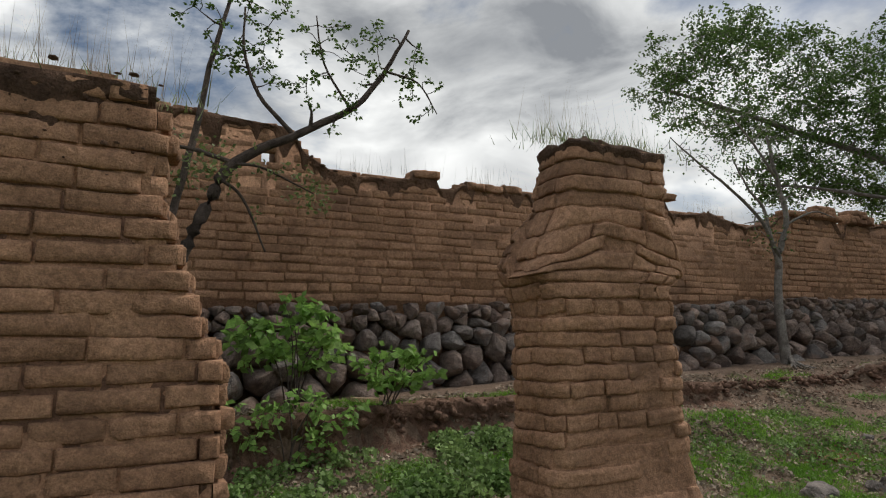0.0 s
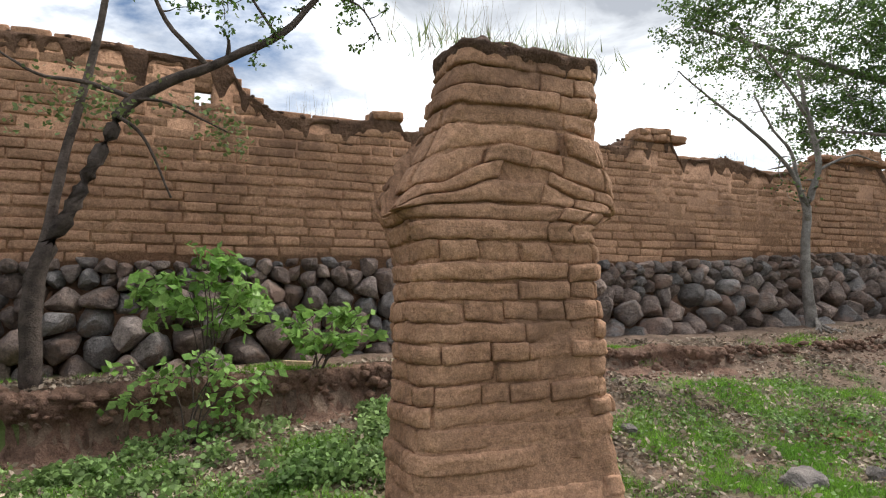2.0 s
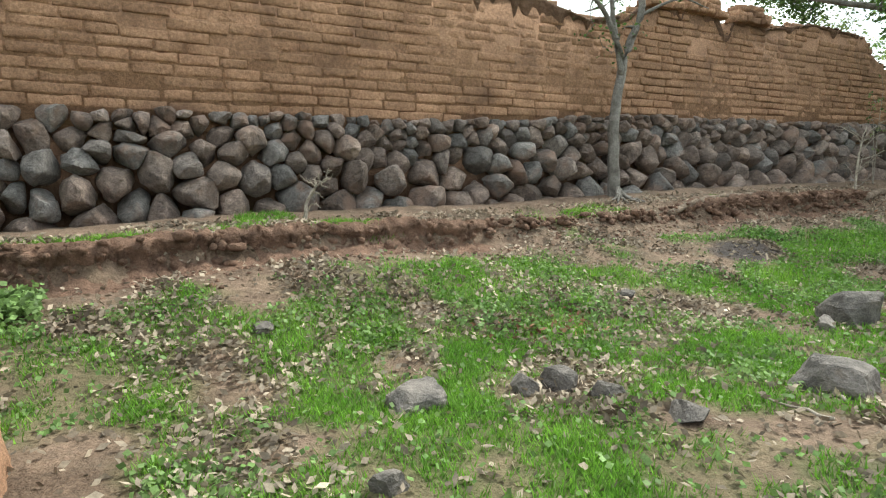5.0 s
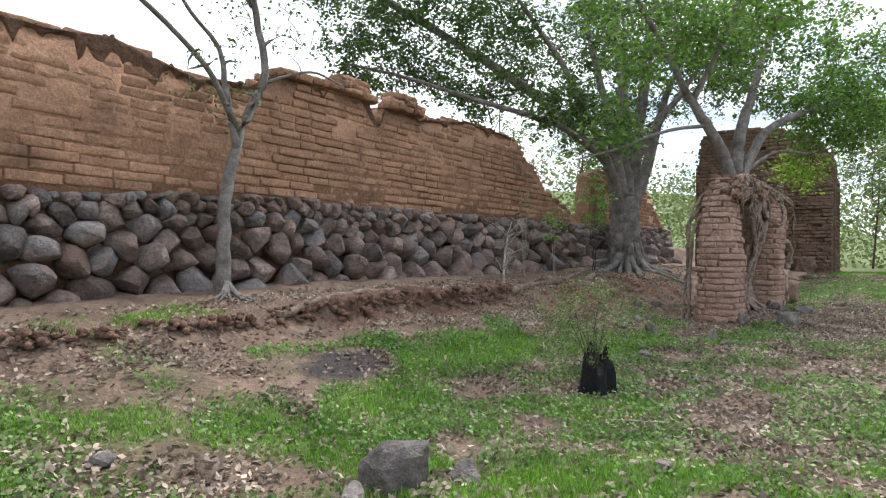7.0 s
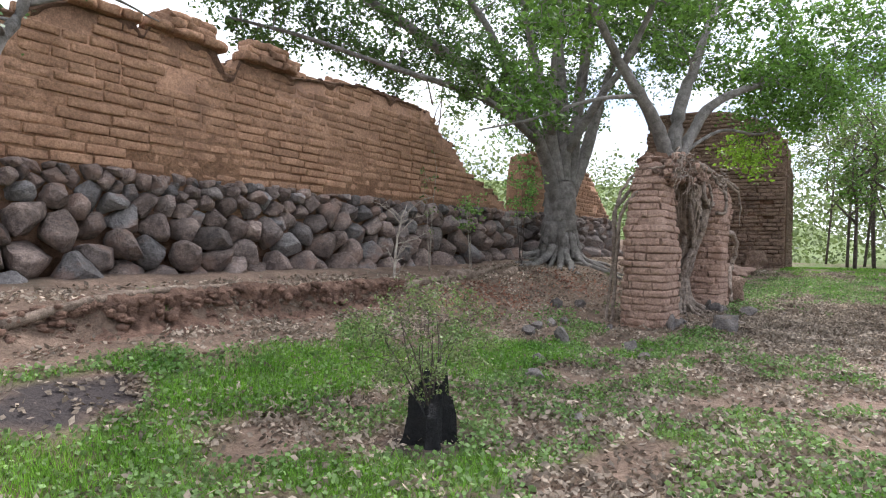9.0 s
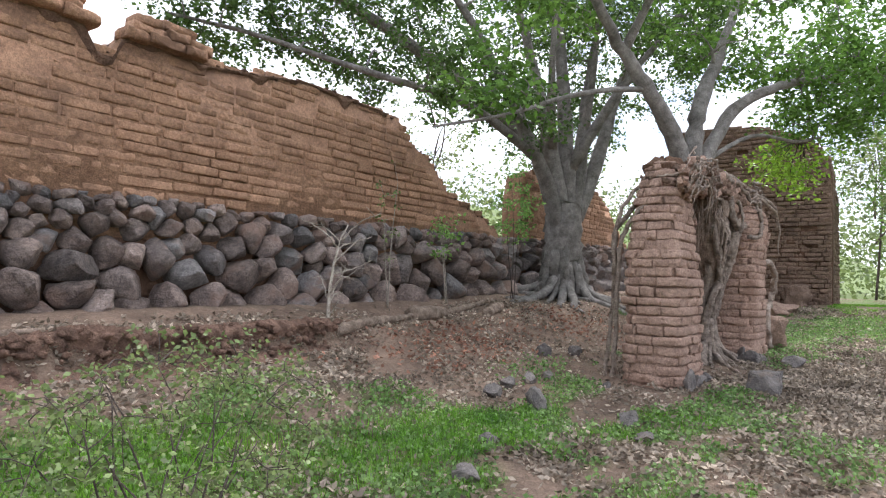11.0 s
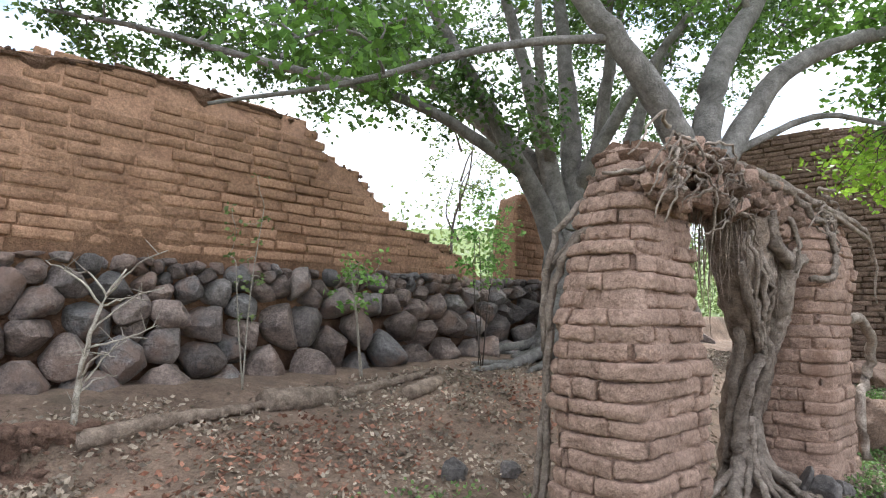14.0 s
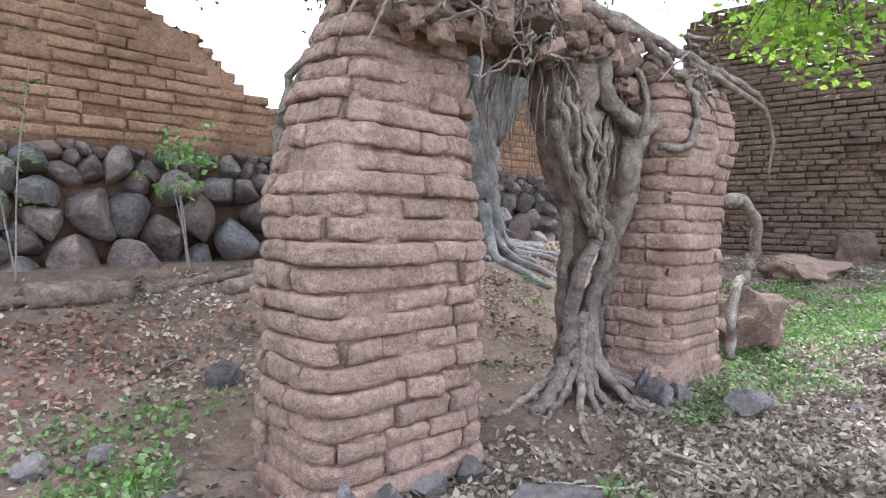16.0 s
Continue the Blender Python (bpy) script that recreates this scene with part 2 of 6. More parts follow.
LEAF_FIG = leaf_material("fig_leaf", (0.045, 0.09, 0.022), (0.12, 0.20, 0.048), 0.33)
LEAF_FIG2 = leaf_material("fig_leaf_green", (0.07, 0.15, 0.025), (0.16, 0.28, 0.05), 0.45)
LEAF_LIGHT = leaf_material("young_leaf", (0.17, 0.32, 0.03), (0.34, 0.50, 0.06), 0.5)
LEAF_BUSH = leaf_material("bush_leaf", (0.13, 0.27, 0.05), (0.30, 0.46, 0.14), 0.45)
LEAF_OLIVE = leaf_material("olive_leaf", (0.10, 0.145, 0.045), (0.22, 0.27, 0.10), 0.35)
GRASS = leaf_material("grass", (0.08, 0.20, 0.018), (0.21, 0.39, 0.045), 0.4, 0.6)
CLOVER = leaf_material("ground_weed", (0.095, 0.18, 0.045), (0.24, 0.34, 0.125), 0.35, 0.6)
LITTER = leaf_material("dry_leaf", (0.10, 0.074, 0.053), (0.46, 0.375, 0.29), 0.1, 0.8)
LITTER_RED = leaf_material("fallen_red_leaf", (0.18, 0.08, 0.05), (0.36, 0.19, 0.13), 0.1, 0.8)
STRAW = leaf_material("dry_grass", (0.20, 0.15, 0.09), (0.36, 0.29, 0.18), 0.2, 0.8)


def ground_material():
    m = material("earth", (0.125, 0.084, 0.06), (0.26, 0.18, 0.132), 2.2, 0.95, 0.9, 45, vary=0.0, stain=(0.11, 0.085, 0.06), stain_scale=1.3, stain_at=0.55, coords="World", bump_scale=16)
    t = m.node_tree
    bsdf = t.nodes["Principled BSDF"]
    src = bsdf.inputs["Base Color"].links[0].from_socket
    a = t.nodes.new("ShaderNodeAttribute")
    a.attribute_name = "turf"
    n = t.nodes.new("ShaderNodeTexNoise")
    n.inputs["Scale"].default_value, n.inputs["Detail"].default_value = 9.0, 8.0
    g = t.nodes.new("ShaderNodeNewGeometry")
    t.links.new(g.outputs["Position"], n.inputs["Vector"])
    r = t.nodes.new("ShaderNodeMix")
    r.data_type = "RGBA"
    r.inputs[6].default_value, r.inputs[7].default_value = (0.05, 0.11, 0.015, 1), (0.13, 0.22, 0.04, 1)
    t.links.new(n.outputs[0], r.inputs[0])
    k = t.nodes.new("ShaderNodeMath")
    k.operation = "MULTIPLY"
    k.inputs[1].default_value = 0.85
    t.links.new(a.outputs["Fac"], k.inputs[0])
    x = t.nodes.new("ShaderNodeMix")
    x.data_type = "RGBA"
    t.links.new(k.outputs[0], x.inputs[0])
    t.links.new(src, x.inputs[6])
    t.links.new(r.outputs[2], x.inputs[7])
    ash = t.nodes.new("ShaderNodeAttribute")
    ash.attribute_name = "ash"
    y = t.nodes.new("ShaderNodeMix")
    y.data_type = "RGBA"
    y.inputs[7].default_value = (0.035, 0.032, 0.036, 1)
    t.links.new(ash.outputs["Fac"], y.inputs[0])
    t.links.new(x.outputs[2], y.inputs[6])
    t.links.new(y.outputs[2], bsdf.inputs["Base Color"])
    return m


EARTH = ground_material()


# ---- mesh helpers ----
def mesh_of(name, verts, faces, mat, smooth_shade=True):
    me = bpy.data.meshes.new(name)
    me.from_pydata([tuple(v) for v in verts], [], faces)
    me.materials.append(mat)
    if smooth_shade:
        me.polygons.foreach_set("use_smooth", [True] * len(me.polygons))
    me.update()
    return me


def soup(name, quads, mat):
    """One mesh from an array (n, k, 3) of separate k-cornered faces."""
    n, k, _ = quads.shape
    me = bpy.data.meshes.new(name)
    me.vertices.add(n * k)
    me.vertices.foreach_set("co", quads.astype(np.float32).ravel())
    me.loops.add(n * k)
    me.loops.foreach_set("vertex_index", np.arange(n * k, dtype=np.int32))
    me.polygons.add(n)
    me.polygons.foreach_set("loop_start", np.arange(0, n * k, k, dtype=np.int32))
    me.polygons.foreach_set("loop_total", np.full(n, k, dtype=np.int32))
    me.materials.append(mat)
    me.update()
    me.validate()
    return me


def child(name, me, parent, m=None, label=""):
    ob = new(name, me)
    ob.parent = parent
    if m is not None:
        ob.matrix_basis = m
    return tagged(ob, label)


class Bag:
    """Gathers many small pieces into one mesh."""

    def __init__(self):
        self.v, self.f = [], []

    def add(self, verts, faces):
        o = len(self.v)
        self.v += verts
        self.f += [tuple(i + o for i in q) for q in faces]

    def add_mesh(self, me, m):
        self.add([m @ v.co for v in me.vertices], [tuple(p.vertices) for p in me.polygons])


def tube(points, radii, sides=7, wob=0.0, seed=0):
    """A tapering limb along points."""
    r = random.Random(seed)
    v, f = [], []
    pts = [Vector(p) for p in points]
    up = Vector((0.3, 0.2, 1)).normalized()
    for i, p in enumerate(pts):
        t = (pts[min(i + 1, len(pts) - 1)] - pts[max(i - 1, 0)]).normalized()
        a = t.cross(up)
        if a.length < 0.05:
            a = t.cross(Vector((1, 0, 0)))
        a.normalize()
        b = t.cross(a)
        for k in range(sides):
            w = 2 * math.pi * k / sides
            q = radii[i] * (1 + wob * r.uniform(-1, 1))
            v.append(p + (a * math.cos(w) + b * math.sin(w)) * q)
    for i in range(len(pts) - 1):
        for k in range(sides):
            k2 = (k + 1) % sides
            f.append((i * sides + k, i * sides + k2, (i + 1) * sides + k2, (i + 1) * sides + k))
    f.append(tuple(range(sides))[::-1])
    f.append(tuple(range((len(pts) - 1) * sides, len(pts) * sides)))
    return v, f


def bend(points, steps=4, wob=0.0, seed=0):
    """A smooth line through points (Catmull-Rom), with some crookedness."""
    r = random.Random(seed)
    p = [Vector(q) for q in points]
    p = [2 * p[0] - p[1]] + p + [2 * p[-1] - p[-2]]
    out = []
    for i in range(1, len(p) - 2):
        for k in range(steps):
            t = k / steps
            a, b, c, e = p[i - 1], p[i], p[i + 1], p[i + 2]
            q = 0.5 * (2 * b + (c - a) * t + (2 * a - 5 * b + 4 * c - e) * t * t + (3 * b - a - 3 * c + e) * t ** 3)
            if wob and (i > 1 or k > 0):
                q = q + Vector((r.uniform(-1, 1), r.uniform(-1, 1), r.uniform(-1, 1))) * wob
            out.append(q)
    out.append(p[-2])
    return out


def taper(n, r0, r1, power=1.0):
    return [r0 + (r1 - r0) * (i / (n - 1)) ** power for i in range(n)]


# ---- ground, one sheet to the horizon ----
def build_ground():
    out = np.geomspace(1, 900, 26)
    s = np.concatenate((-9 - out[::-1], np.arange(-9, 30.01, 0.11), 30 + out))
    d = np.concatenate((-0.6 - out[::-1], np.arange(-0.6, 10.01, 0.11), 10 + out))
    S, D = np.meshgrid(s, d)
    Z = ground_z(S, D)
    X, Y = S * CA + D * SA, 9.17 + S * SA - D * CA
    co = np.stack((X, Y, Z), -1).reshape(-1, 3)
    n, w = len(d), len(s)
    i = np.arange((n - 1) * w).reshape(n - 1, w)[:, :-1].ravel()
    faces = np.stack((i, i + w, i + w + 1, i + 1), -1)
    me = mesh_of("ground", co.tolist(), faces.tolist(), EARTH)
    a = me.attributes.new("turf", "FLOAT", "POINT")
    g = grass_amount(S, D)
    g = np.where(np.hypot(S - 8, D - 5) > 40, 0.85, g)
    a.data.foreach_set("value", g.ravel().astype(np.float32))
    ash = me.attributes.new("ash", "FLOAT", "POINT")
    burnt = 0.85 * smooth(1.1, 0.75, np.hypot((S - 7.35) / 0.6, (D - 2.75) / 0.36) + 0.25 * vnoise(S * 5, D * 5, 77)) + 0.6 * smooth(1.1, 0.6, np.hypot((S - 8.86) / 0.5, (D - 4.9) / 0.35) + 0.25 * vnoise(S * 6, D * 6, 78))
    ash.data.foreach_set("value", np.clip(burnt, 0, 0.9).ravel().astype(np.float32))
    tagged(new("ground", me), "bare brown earth with patchy green grass", "ground", kind="structure")


build_ground()


# ---- bricks ----
def brick_mesh(name, mat, seed, depth=0.16, belly=1.0, wear=0.006):
    """An adobe brick of length 1 by height 1 (scaled in use), with worn, wavy edges. x along, y into the wall from 0, z up, centred."""
    q = belly
    prof = [(0.5, 1.0), (0.11 * q, 1.0), (0.02, 0.88), (-0.035 * q, 0.6), (-0.04 * q, -0.5), (0.01, -0.88), (0.10 * q, -1.0), (0.5, -1.0)]
    xs = [(-0.5, 0.93, 0.08), (-0.48, 0.99, 0.01), (-0.3, 1.0, 0.0), (-0.1, 1.0, 0.0), (0.1, 1.0, 0.0), (0.3, 1.0, 0.0), (0.48, 0.99, 0.01), (0.5, 0.93, 0.08)]
    v, f = [], []
    for x, k, back in xs:
        for y, z in prof:
            a = noise.noise(Vector((x * 4, z * 1.1, seed * 7.3)))
            b = noise.noise(Vector((x * 3.2 + 9, z * 0.7, seed * 3.1)))
            c = noise.noise(Vector((x * 11, z * 3, seed * 5.7)))
            v.append((x, (y + (back if y < 0.4 else 0)) * depth + (a * 1.6 + c * 0.7) * wear, z * 0.5 * k + b * 0.075 + c * 0.03))
    n = len(prof)
    for i in range(len(xs) - 1):
        for k in range(n - 1):
            f.append((i * n + k, (i + 1) * n + k, (i + 1) * n + k + 1, i * n + k + 1))
    f.append(tuple(range(n)))
    f.append(tuple(range((len(xs) - 1) * n, len(xs) * n))[::-1])
    return mesh_of(name, v, f, mat)


BRICKS = [brick_mesh("adobe_brick", ADOBE, i, belly=0.55, wear=0.013) for i in range(16)]
BRICKS_GREY_SHADED = [brick_mesh("grey_shaded_adobe_brick", ADOBE_GREY_SHADED, 80 + i, belly=0.6, wear=0.012) for i in range(8)]
BRICKS_PALE = [brick_mesh("pale_adobe_brick", ADOBE_PALE, 40 + i, belly=0.5, wear=0.014) for i in range(16)]


def brick_face(thing, core_m, width, z_of, keep, kinds, course=0.118, length=0.40, gap=0.009, seed=1, parts=(0, 0, 0), offset=lambda x, z: 0.0, rough=0.008, stuff_label="more bricks of the same wall"):
    """Lays courses of bricks on a face: x 0..width, y 0 (outwards is -y). keep(x, z) says where the wall still stands. parts: the stretch in x of the single bricks, and their most."""
    r = random.Random(seed)
    rest, count = Bag(), 0
    z0, z1 = z_of
    n = int((z1 - z0) / course)
    for c in range(n):
        z = z0 + (c + 0.5) * course
        x = -r.uniform(0, length)
        while x < width:
            L = length * r.choice((0.7, 0.9, 1.0, 1.1, 1.2, 1.45)) * r.uniform(0.93, 1.07)
            x0, x1 = max(x, 0), min(x + L, width)
            x += L
            if r.random() < 0.012:
                continue
            while x1 - x0 > 0.12 and not keep(x1 - 0.06, z):          # broken short at the wall's edge
                x1 -= 0.04
            while x1 - x0 > 0.12 and not keep(x0 + 0.06, z):
                x0 += 0.04
            xm = (x0 + x1) / 2
            if x1 - x0 < 0.06 or not (keep(xm, z) and keep(x1 - 0.06, z) and keep(x0 + 0.06, z)):
                continue
            m = core_m @ pose(xm, offset(xm, z) + r.uniform(-rough, rough) + (r.uniform(0.015, 0.04) if r.random() < 0.06 else 0), z + 0.012 * math.sin(xm * 1.7 + c), r.uniform(-2, 2), r.uniform(-0.6, 0.6), r.uniform(-1.0, 1.0)) @ Matrix.Diagonal((x1 - x0 - gap * r.uniform(0.6, 1.5), 1, course - gap * r.uniform(0.5, 1.4), 1))
            me = r.choice(kinds)
            if parts[0] <= xm <= parts[1] and count < parts[2]:
                child("brick", me, thing, m)
                count += 1
            else:
                rest.add_mesh(me, m)
    if rest.v:
        tagged(child("brickwork", mesh_of("brickwork", rest.v, rest.f, kinds[0].materials[0]), thing), stuff_label, kind="stuff")


def mud_skin(thing, m, width, z_of, keep, mat, level=0.03, depth=0.022, step=0.055, seed=0):
    """The mud between the bricks: an uneven sheet that lies now deep in the joints, now flush."""
    xs, zs = np.arange(0, width + step, step), np.arange(z_of[0], z_of[1] + step, step)
    v = [m @ Vector((x, level - depth * (0.8 * noise.noise(Vector((x * 1.6, z * 2.2, seed))) + 0.8 * noise.noise(Vector((x * 6, z * 8, seed + 3)))), z)) for z in zs for x in xs]
    ok = [[keep(x, z) for x in xs] for z in zs]
    n = len(xs)
    f = [(j * n + i, j * n + i + 1, (j + 1) * n + i + 1, (j + 1) * n + i) for j in range(len(zs) - 1) for i in range(n - 1) if ok[j][i] and ok[j][i + 1] and ok[j + 1][i] and ok[j + 1][i + 1]]
    child("mud_mortar", mesh_of("mud_mortar", v, f, mat), thing)


def slab(profile, thick, bottom, steps_y=3, wob=0.03, seed=3):
    """A wall body under a top line: profile gives (x, z) from left to right; y 0..thick."""
    r = random.Random(seed)
    v, f = [], []
    ys = [thick * k / steps_y for k in range(steps_y + 1)]
    n = len(profile)
    for x, z in profile:
        b = bottom
        for y in ys:
            v.append((x, y, z + r.uniform(-wob, wob)))
        v.append((x, thick, b))
        v.append((x, 0, b))
    k = len(ys) + 2
    for i in range(n - 1):
        for j in range(k):
            j2 = (j + 1) % k
            f.append((i * k + j, (i + 1) * k + j, (i + 1) * k + j2, i * k + j2))
    f.append(tuple(range(k)))
    f.append(tuple(range((n - 1) * k, n * k))[::-1])
    return v, f


def finer(points, step=0.12, wob=0.03, seed=5):
    r = random.Random(seed)
    xs = [p[0] for p in points]
    zs = [p[1] for p in points]
    x, out = xs[0], []
    while x < xs[-1]:
        out.append((x, float(np.interp(x, xs, zs)) + r.uniform(-wob, wob)))
        x += step * r.uniform(0.7, 1.3)
    out.append((xs[-1], zs[-1]))
    return out


def clods(thing, spots, mat=CREST, seed=9, label="dark crumbled earth"):
    """Lumps of crumbled earth along a ruined crest: spots of (point, size)."""
    r = random.Random(seed)
    bag = Bag()
    for p, size in spots:
        bm = bmesh.new()
        bmesh.ops.create_icosphere(bm, subdivisions=1, radius=1)
        sx, sy, sz = (size * r.uniform(0.6, 1.3) for _ in range(3))
        vs = [Vector(p) + Vector((q.co.x * sx, q.co.y * sy, q.co.z * sz * 0.7)) * r.uniform(0.75, 1.2) for q in bm.verts]
        bm.verts.index_update()
        bag.add(vs, [tuple(q.index for q in fc.verts) for fc in bm.faces])
        bm.free()
    tagged(child("crumbled_crest", mesh_of("crumbled_crest", bag.v, bag.f, mat), thing), label, kind="stuff")


def crest_cap(thing, m, s_lim, top, thick, drop, mat, seed, step=0.045, label="washed-down dark earth on the crest"):
    """Rain-washed earth over a crest, running down the face in tongues: x along the wall, y into it from 0."""
    v, f = [], []
    xs = np.arange(s_lim[0], s_lim[1], step)
    us = [k / 9 for k in range(10)] + [1 + k / 7 for k in range(1, 8)]
    for x in xs:
        zt, h = top(x), drop(x)
        for u in us:
            n1 = noise.noise(Vector((x * 2.1, u * 2.0, seed)))
            n2 = noise.noise(Vector((x * 9, u * 6 + 4, seed))) * 0.6 + noise.noise(Vector((x * 23, u * 15, seed))) * 0.4
            if u <= 1:
                y = 0.07 - 0.065 * math.sin(min(u * 1.2, 1) * math.pi / 2) + 0.02 * n1 + 0.028 * n2
                z = zt - h * (1 - u) + 0.02 * n2
            else:
                y = -0.02 + (thick + 0.06) * (u - 1) + 0.02 * n1
                z = zt + 0.035 * math.sin((u - 1) * math.pi) + 0.035 * n1 + 0.04 * n2
            v.append(m @ Vector((x, y, z)))
    k = len(us)
    for i in range(len(xs) - 1):
        for j in range(k - 1):
            f.append((i * k + j, (i + 1) * k + j, (i + 1) * k + j + 1, i * k + j + 1))
    tagged(child("crest_earth", mesh_of("crest_earth", v, f, mat), thing), label)


def blades(name, pts, h, spread, width, mat, parent=None, seed=1, lean=0.5, m=None, lab="", cat="grass"):
    """Upright blades at pts (n, 3)."""
    r = np.random.default_rng(seed)
    n = len(pts)
    a = r.uniform(0, 2 * np.pi, n)
    H = h * r.uniform(0.5, 1.3, n)
    tip = pts + np.stack((np.cos(a) * lean * H, np.sin(a) * lean * H, H), -1)
    side = np.stack((-np.sin(a), np.cos(a), 0 * a), -1) * (width * r.uniform(0.6, 1.3, n))[:, None]
    q = np.stack((pts - side, pts + side, tip), 1)
    ob = new(name, soup(name, q, mat))
    if parent:
        ob.parent = parent
    return tagged(ob, lab, "" if parent else cat, kind="stuff")


# ---- the great wall ----
TOP = ((-12, 4.3), (-6, 4.45), (-3.8, 4.48), (-2.32, 4.42), (-2.15, 4.1), (-1.8, 3.9), (-1.6, 3.82), (-0.5, 3.88), (-0.45, 4.0), (-0.1, 4.0), (0.0, 3.78), (0.25, 3.8), (0.5, 3.93), (1.3, 3.9), (2.2, 3.84), (3.3, 3.9), (3.9, 3.92),
       (4.02, 4.12), (4.4, 4.2), (4.85, 4.1), (5.0, 3.82), (5.5, 3.83), (6.1, 3.93), (6.6, 3.82), (7.2, 3.70), (7.6, 3.78), (8.0, 3.80), (8.3, 4.0), (8.6, 4.12), (9.3, 4.12), (9.36, 3.98), (9.42, 3.98), (9.5, 4.14), (10.4, 4.14), (10.5, 4.0), (10.6, 3.82), (10.78, 3.82), (10.88, 4.08), (11.75, 4.12), (11.85, 4.06), (13.5, 4.32), (15.2, 4.30), (15.7, 4.25), (16.1, 3.85), (16.6, 3.72), (17.3, 3.1), (17.9, 2.95), (18.6, 2.75), (19.3, 2.45))
STONE_TOP = ((-12, 1.84), (-4.5, 1.87), (0.7, 1.98), (4.5, 2.0), (6, 2.06), (8, 2.2), (11.6, 2.26), (14, 2.28), (16.6, 2.32), (20, 2.42), (28, 2.6))
HOLE = (-2.62, 3.93)


def top_z(s):
    return float(np.interp(s, [p[0] for p in TOP], [p[1] for p in TOP]))


def stone_top(s):
    return float(np.interp(s, [p[0] for p in STONE_TOP], [p[1] for p in STONE_TOP]))


def great_wall():
    wall = tagged(new("wall_north"), "long ruined adobe brick wall with a crumbled crest", "wall", kind="structure")
    wall.matrix_basis = place(0, 0, 0)
    # the body, with the round hole left open between two lengths
    line = [(x, z - 0.05) for x, z in finer([p for p in TOP if p[0] > -12.1], 0.13, 0.03)]
    a = [p for p in line if p[0] < HOLE[0] - 0.1] + [(HOLE[0] - 0.1, top_z(HOLE[0]) - 0.05)]
    b = [(HOLE[0] + 0.1, top_z(HOLE[0]) - 0.1)] + [p for p in line if p[0] > HOLE[0] + 0.1]
    for seg in (a, b):
        v, f = slab(seg, 0.5, 1.75)
        child("wall_body", mesh_of("wall_body", [(x, y + 0.045, z) for x, y, z in v], f, ADOBE), wall)
    v, f = slab([(HOLE[0] - 0.1, HOLE[1] - 0.09), (HOLE[0] + 0.1, HOLE[1] - 0.1)], 0.5, 1.75)
    child("wall_body", mesh_of("wall_body", [(x, y + 0.045, z) for x, y, z in v], f, ADOBE), wall)
    v, f = slab([(HOLE[0] - 0.1, top_z(HOLE[0])), (HOLE[0] + 0.1, top_z(HOLE[0]))], 0.1, HOLE[1] + 0.09)
    child("wall_body", mesh_of("wall_body", [(x, y + 0.045, z) for x, y, z in v], f, ADOBE), wall)

    def keep(x, z):
        s = x - 12
        if abs(s - HOLE[0]) < 0.13 and abs(z - HOLE[1]) < 0.10:
            return False
        return stone_top(s) + 0.02 < z < top_z(s) + 0.01
    brick_face(wall, pose(-12, 0, 0), 31.4, (1.84, 4.55), keep, BRICKS, 0.128, 0.46, 0.02, seed=2, parts=(19.5, 24.5, 300),
               offset=lambda x, z: 0.03 + 0.03 * noise.noise(Vector((x * 0.6, z * 0.8, 1))) + (0.05 if z > top_z(x - 12) - 0.25 and noise.noise(Vector((x * 1.2, z, 7))) > 0 else 0))
    mud_skin(wall, pose(-12, 0, 0), 31.4, (1.84, 4.5), keep, MORTAR, 0.085, 0.024)
    crest_cap(wall, pose(0, 0, 0), (-9, 7.9), lambda x: top_z(x) - 0.03, 0.5, lambda x: 0.07 + 0.5 * max(0, noise.noise(Vector((x * 0.9, 0, 2)))) + 0.7 * max(0, noise.noise(Vector((x * 3.1, 0, 5)))) + 0.5 * max(0, noise.noise(Vector((x * 7.7, 0, 5)))), WASH, 3)
    crest_cap(wall, pose(0, 0, 0), (7.85, 15.4), lambda x: top_z(x) - 0.05, 0.5, lambda x: 0.05 + 0.2 * max(0, noise.noise(Vector((x * 1.1, 0, 2)))) + 0.3 * max(0, noise.noise(Vector((x * 3.1, 0, 5)))), WASH, 4, label="washed-down brown earth on the crest")
    r = random.Random(4)
    spots = []
    s = -8.0
    while s < 19:
        spots.append(((s, r.uniform(0.0, 0.5), top_z(s) - 0.02 + r.uniform(-0.06, 0.03)), r.uniform(0.015, 0.05)))
        s += r.uniform(0.015, 0.05)
    clods(wall, spots)
    for s0, s1, z, out in ((8.5, 9.3, 4.10, 0.08), (9.45, 10.45, 4.11, 0.09), (9.52, 10.4, 4.22, 0.06), (9.7, 10.3, 4.32, 0.03), (10.86, 11.8, 4.09, 0.10), (10.94, 11.74, 4.20, 0.09), (11.0, 11.66, 4.31, 0.06), (-0.45, -0.12, 3.94, 0.05), (4.05, 4.85, 4.10, 0.04), (4.15, 4.7, 4.20, 0.03), (0.5, 1.3, 3.86, 0.03)):
        s = s0
        while s < s1:
            L = r.uniform(0.25, 0.45)
            child("brick", r.choice(BRICKS), wall, pose(s + L / 2, -out + r.uniform(-0.02, 0.03), z + r.uniform(-0.02, 0.02), r.uniform(-5, 5), r.uniform(-3, 3), r.uniform(-5, 5)) @ Matrix.Diagonal((L, 3.2, 0.13, 1)))
            s += L
    # a run of wall beyond the gap
    w2 = tagged(new("wall_far"), "broken end of the adobe wall behind the fig tree", "wall", kind="structure")
    w2.matrix_basis = place(20.2, 0, 0)
    line2 = ((0, 3.3), (0.2, 4.0), (1.2, 4.2), (4.4, 4.2), (5.4, 3.8), (6.4, 3.1), (7.2, 2.7))
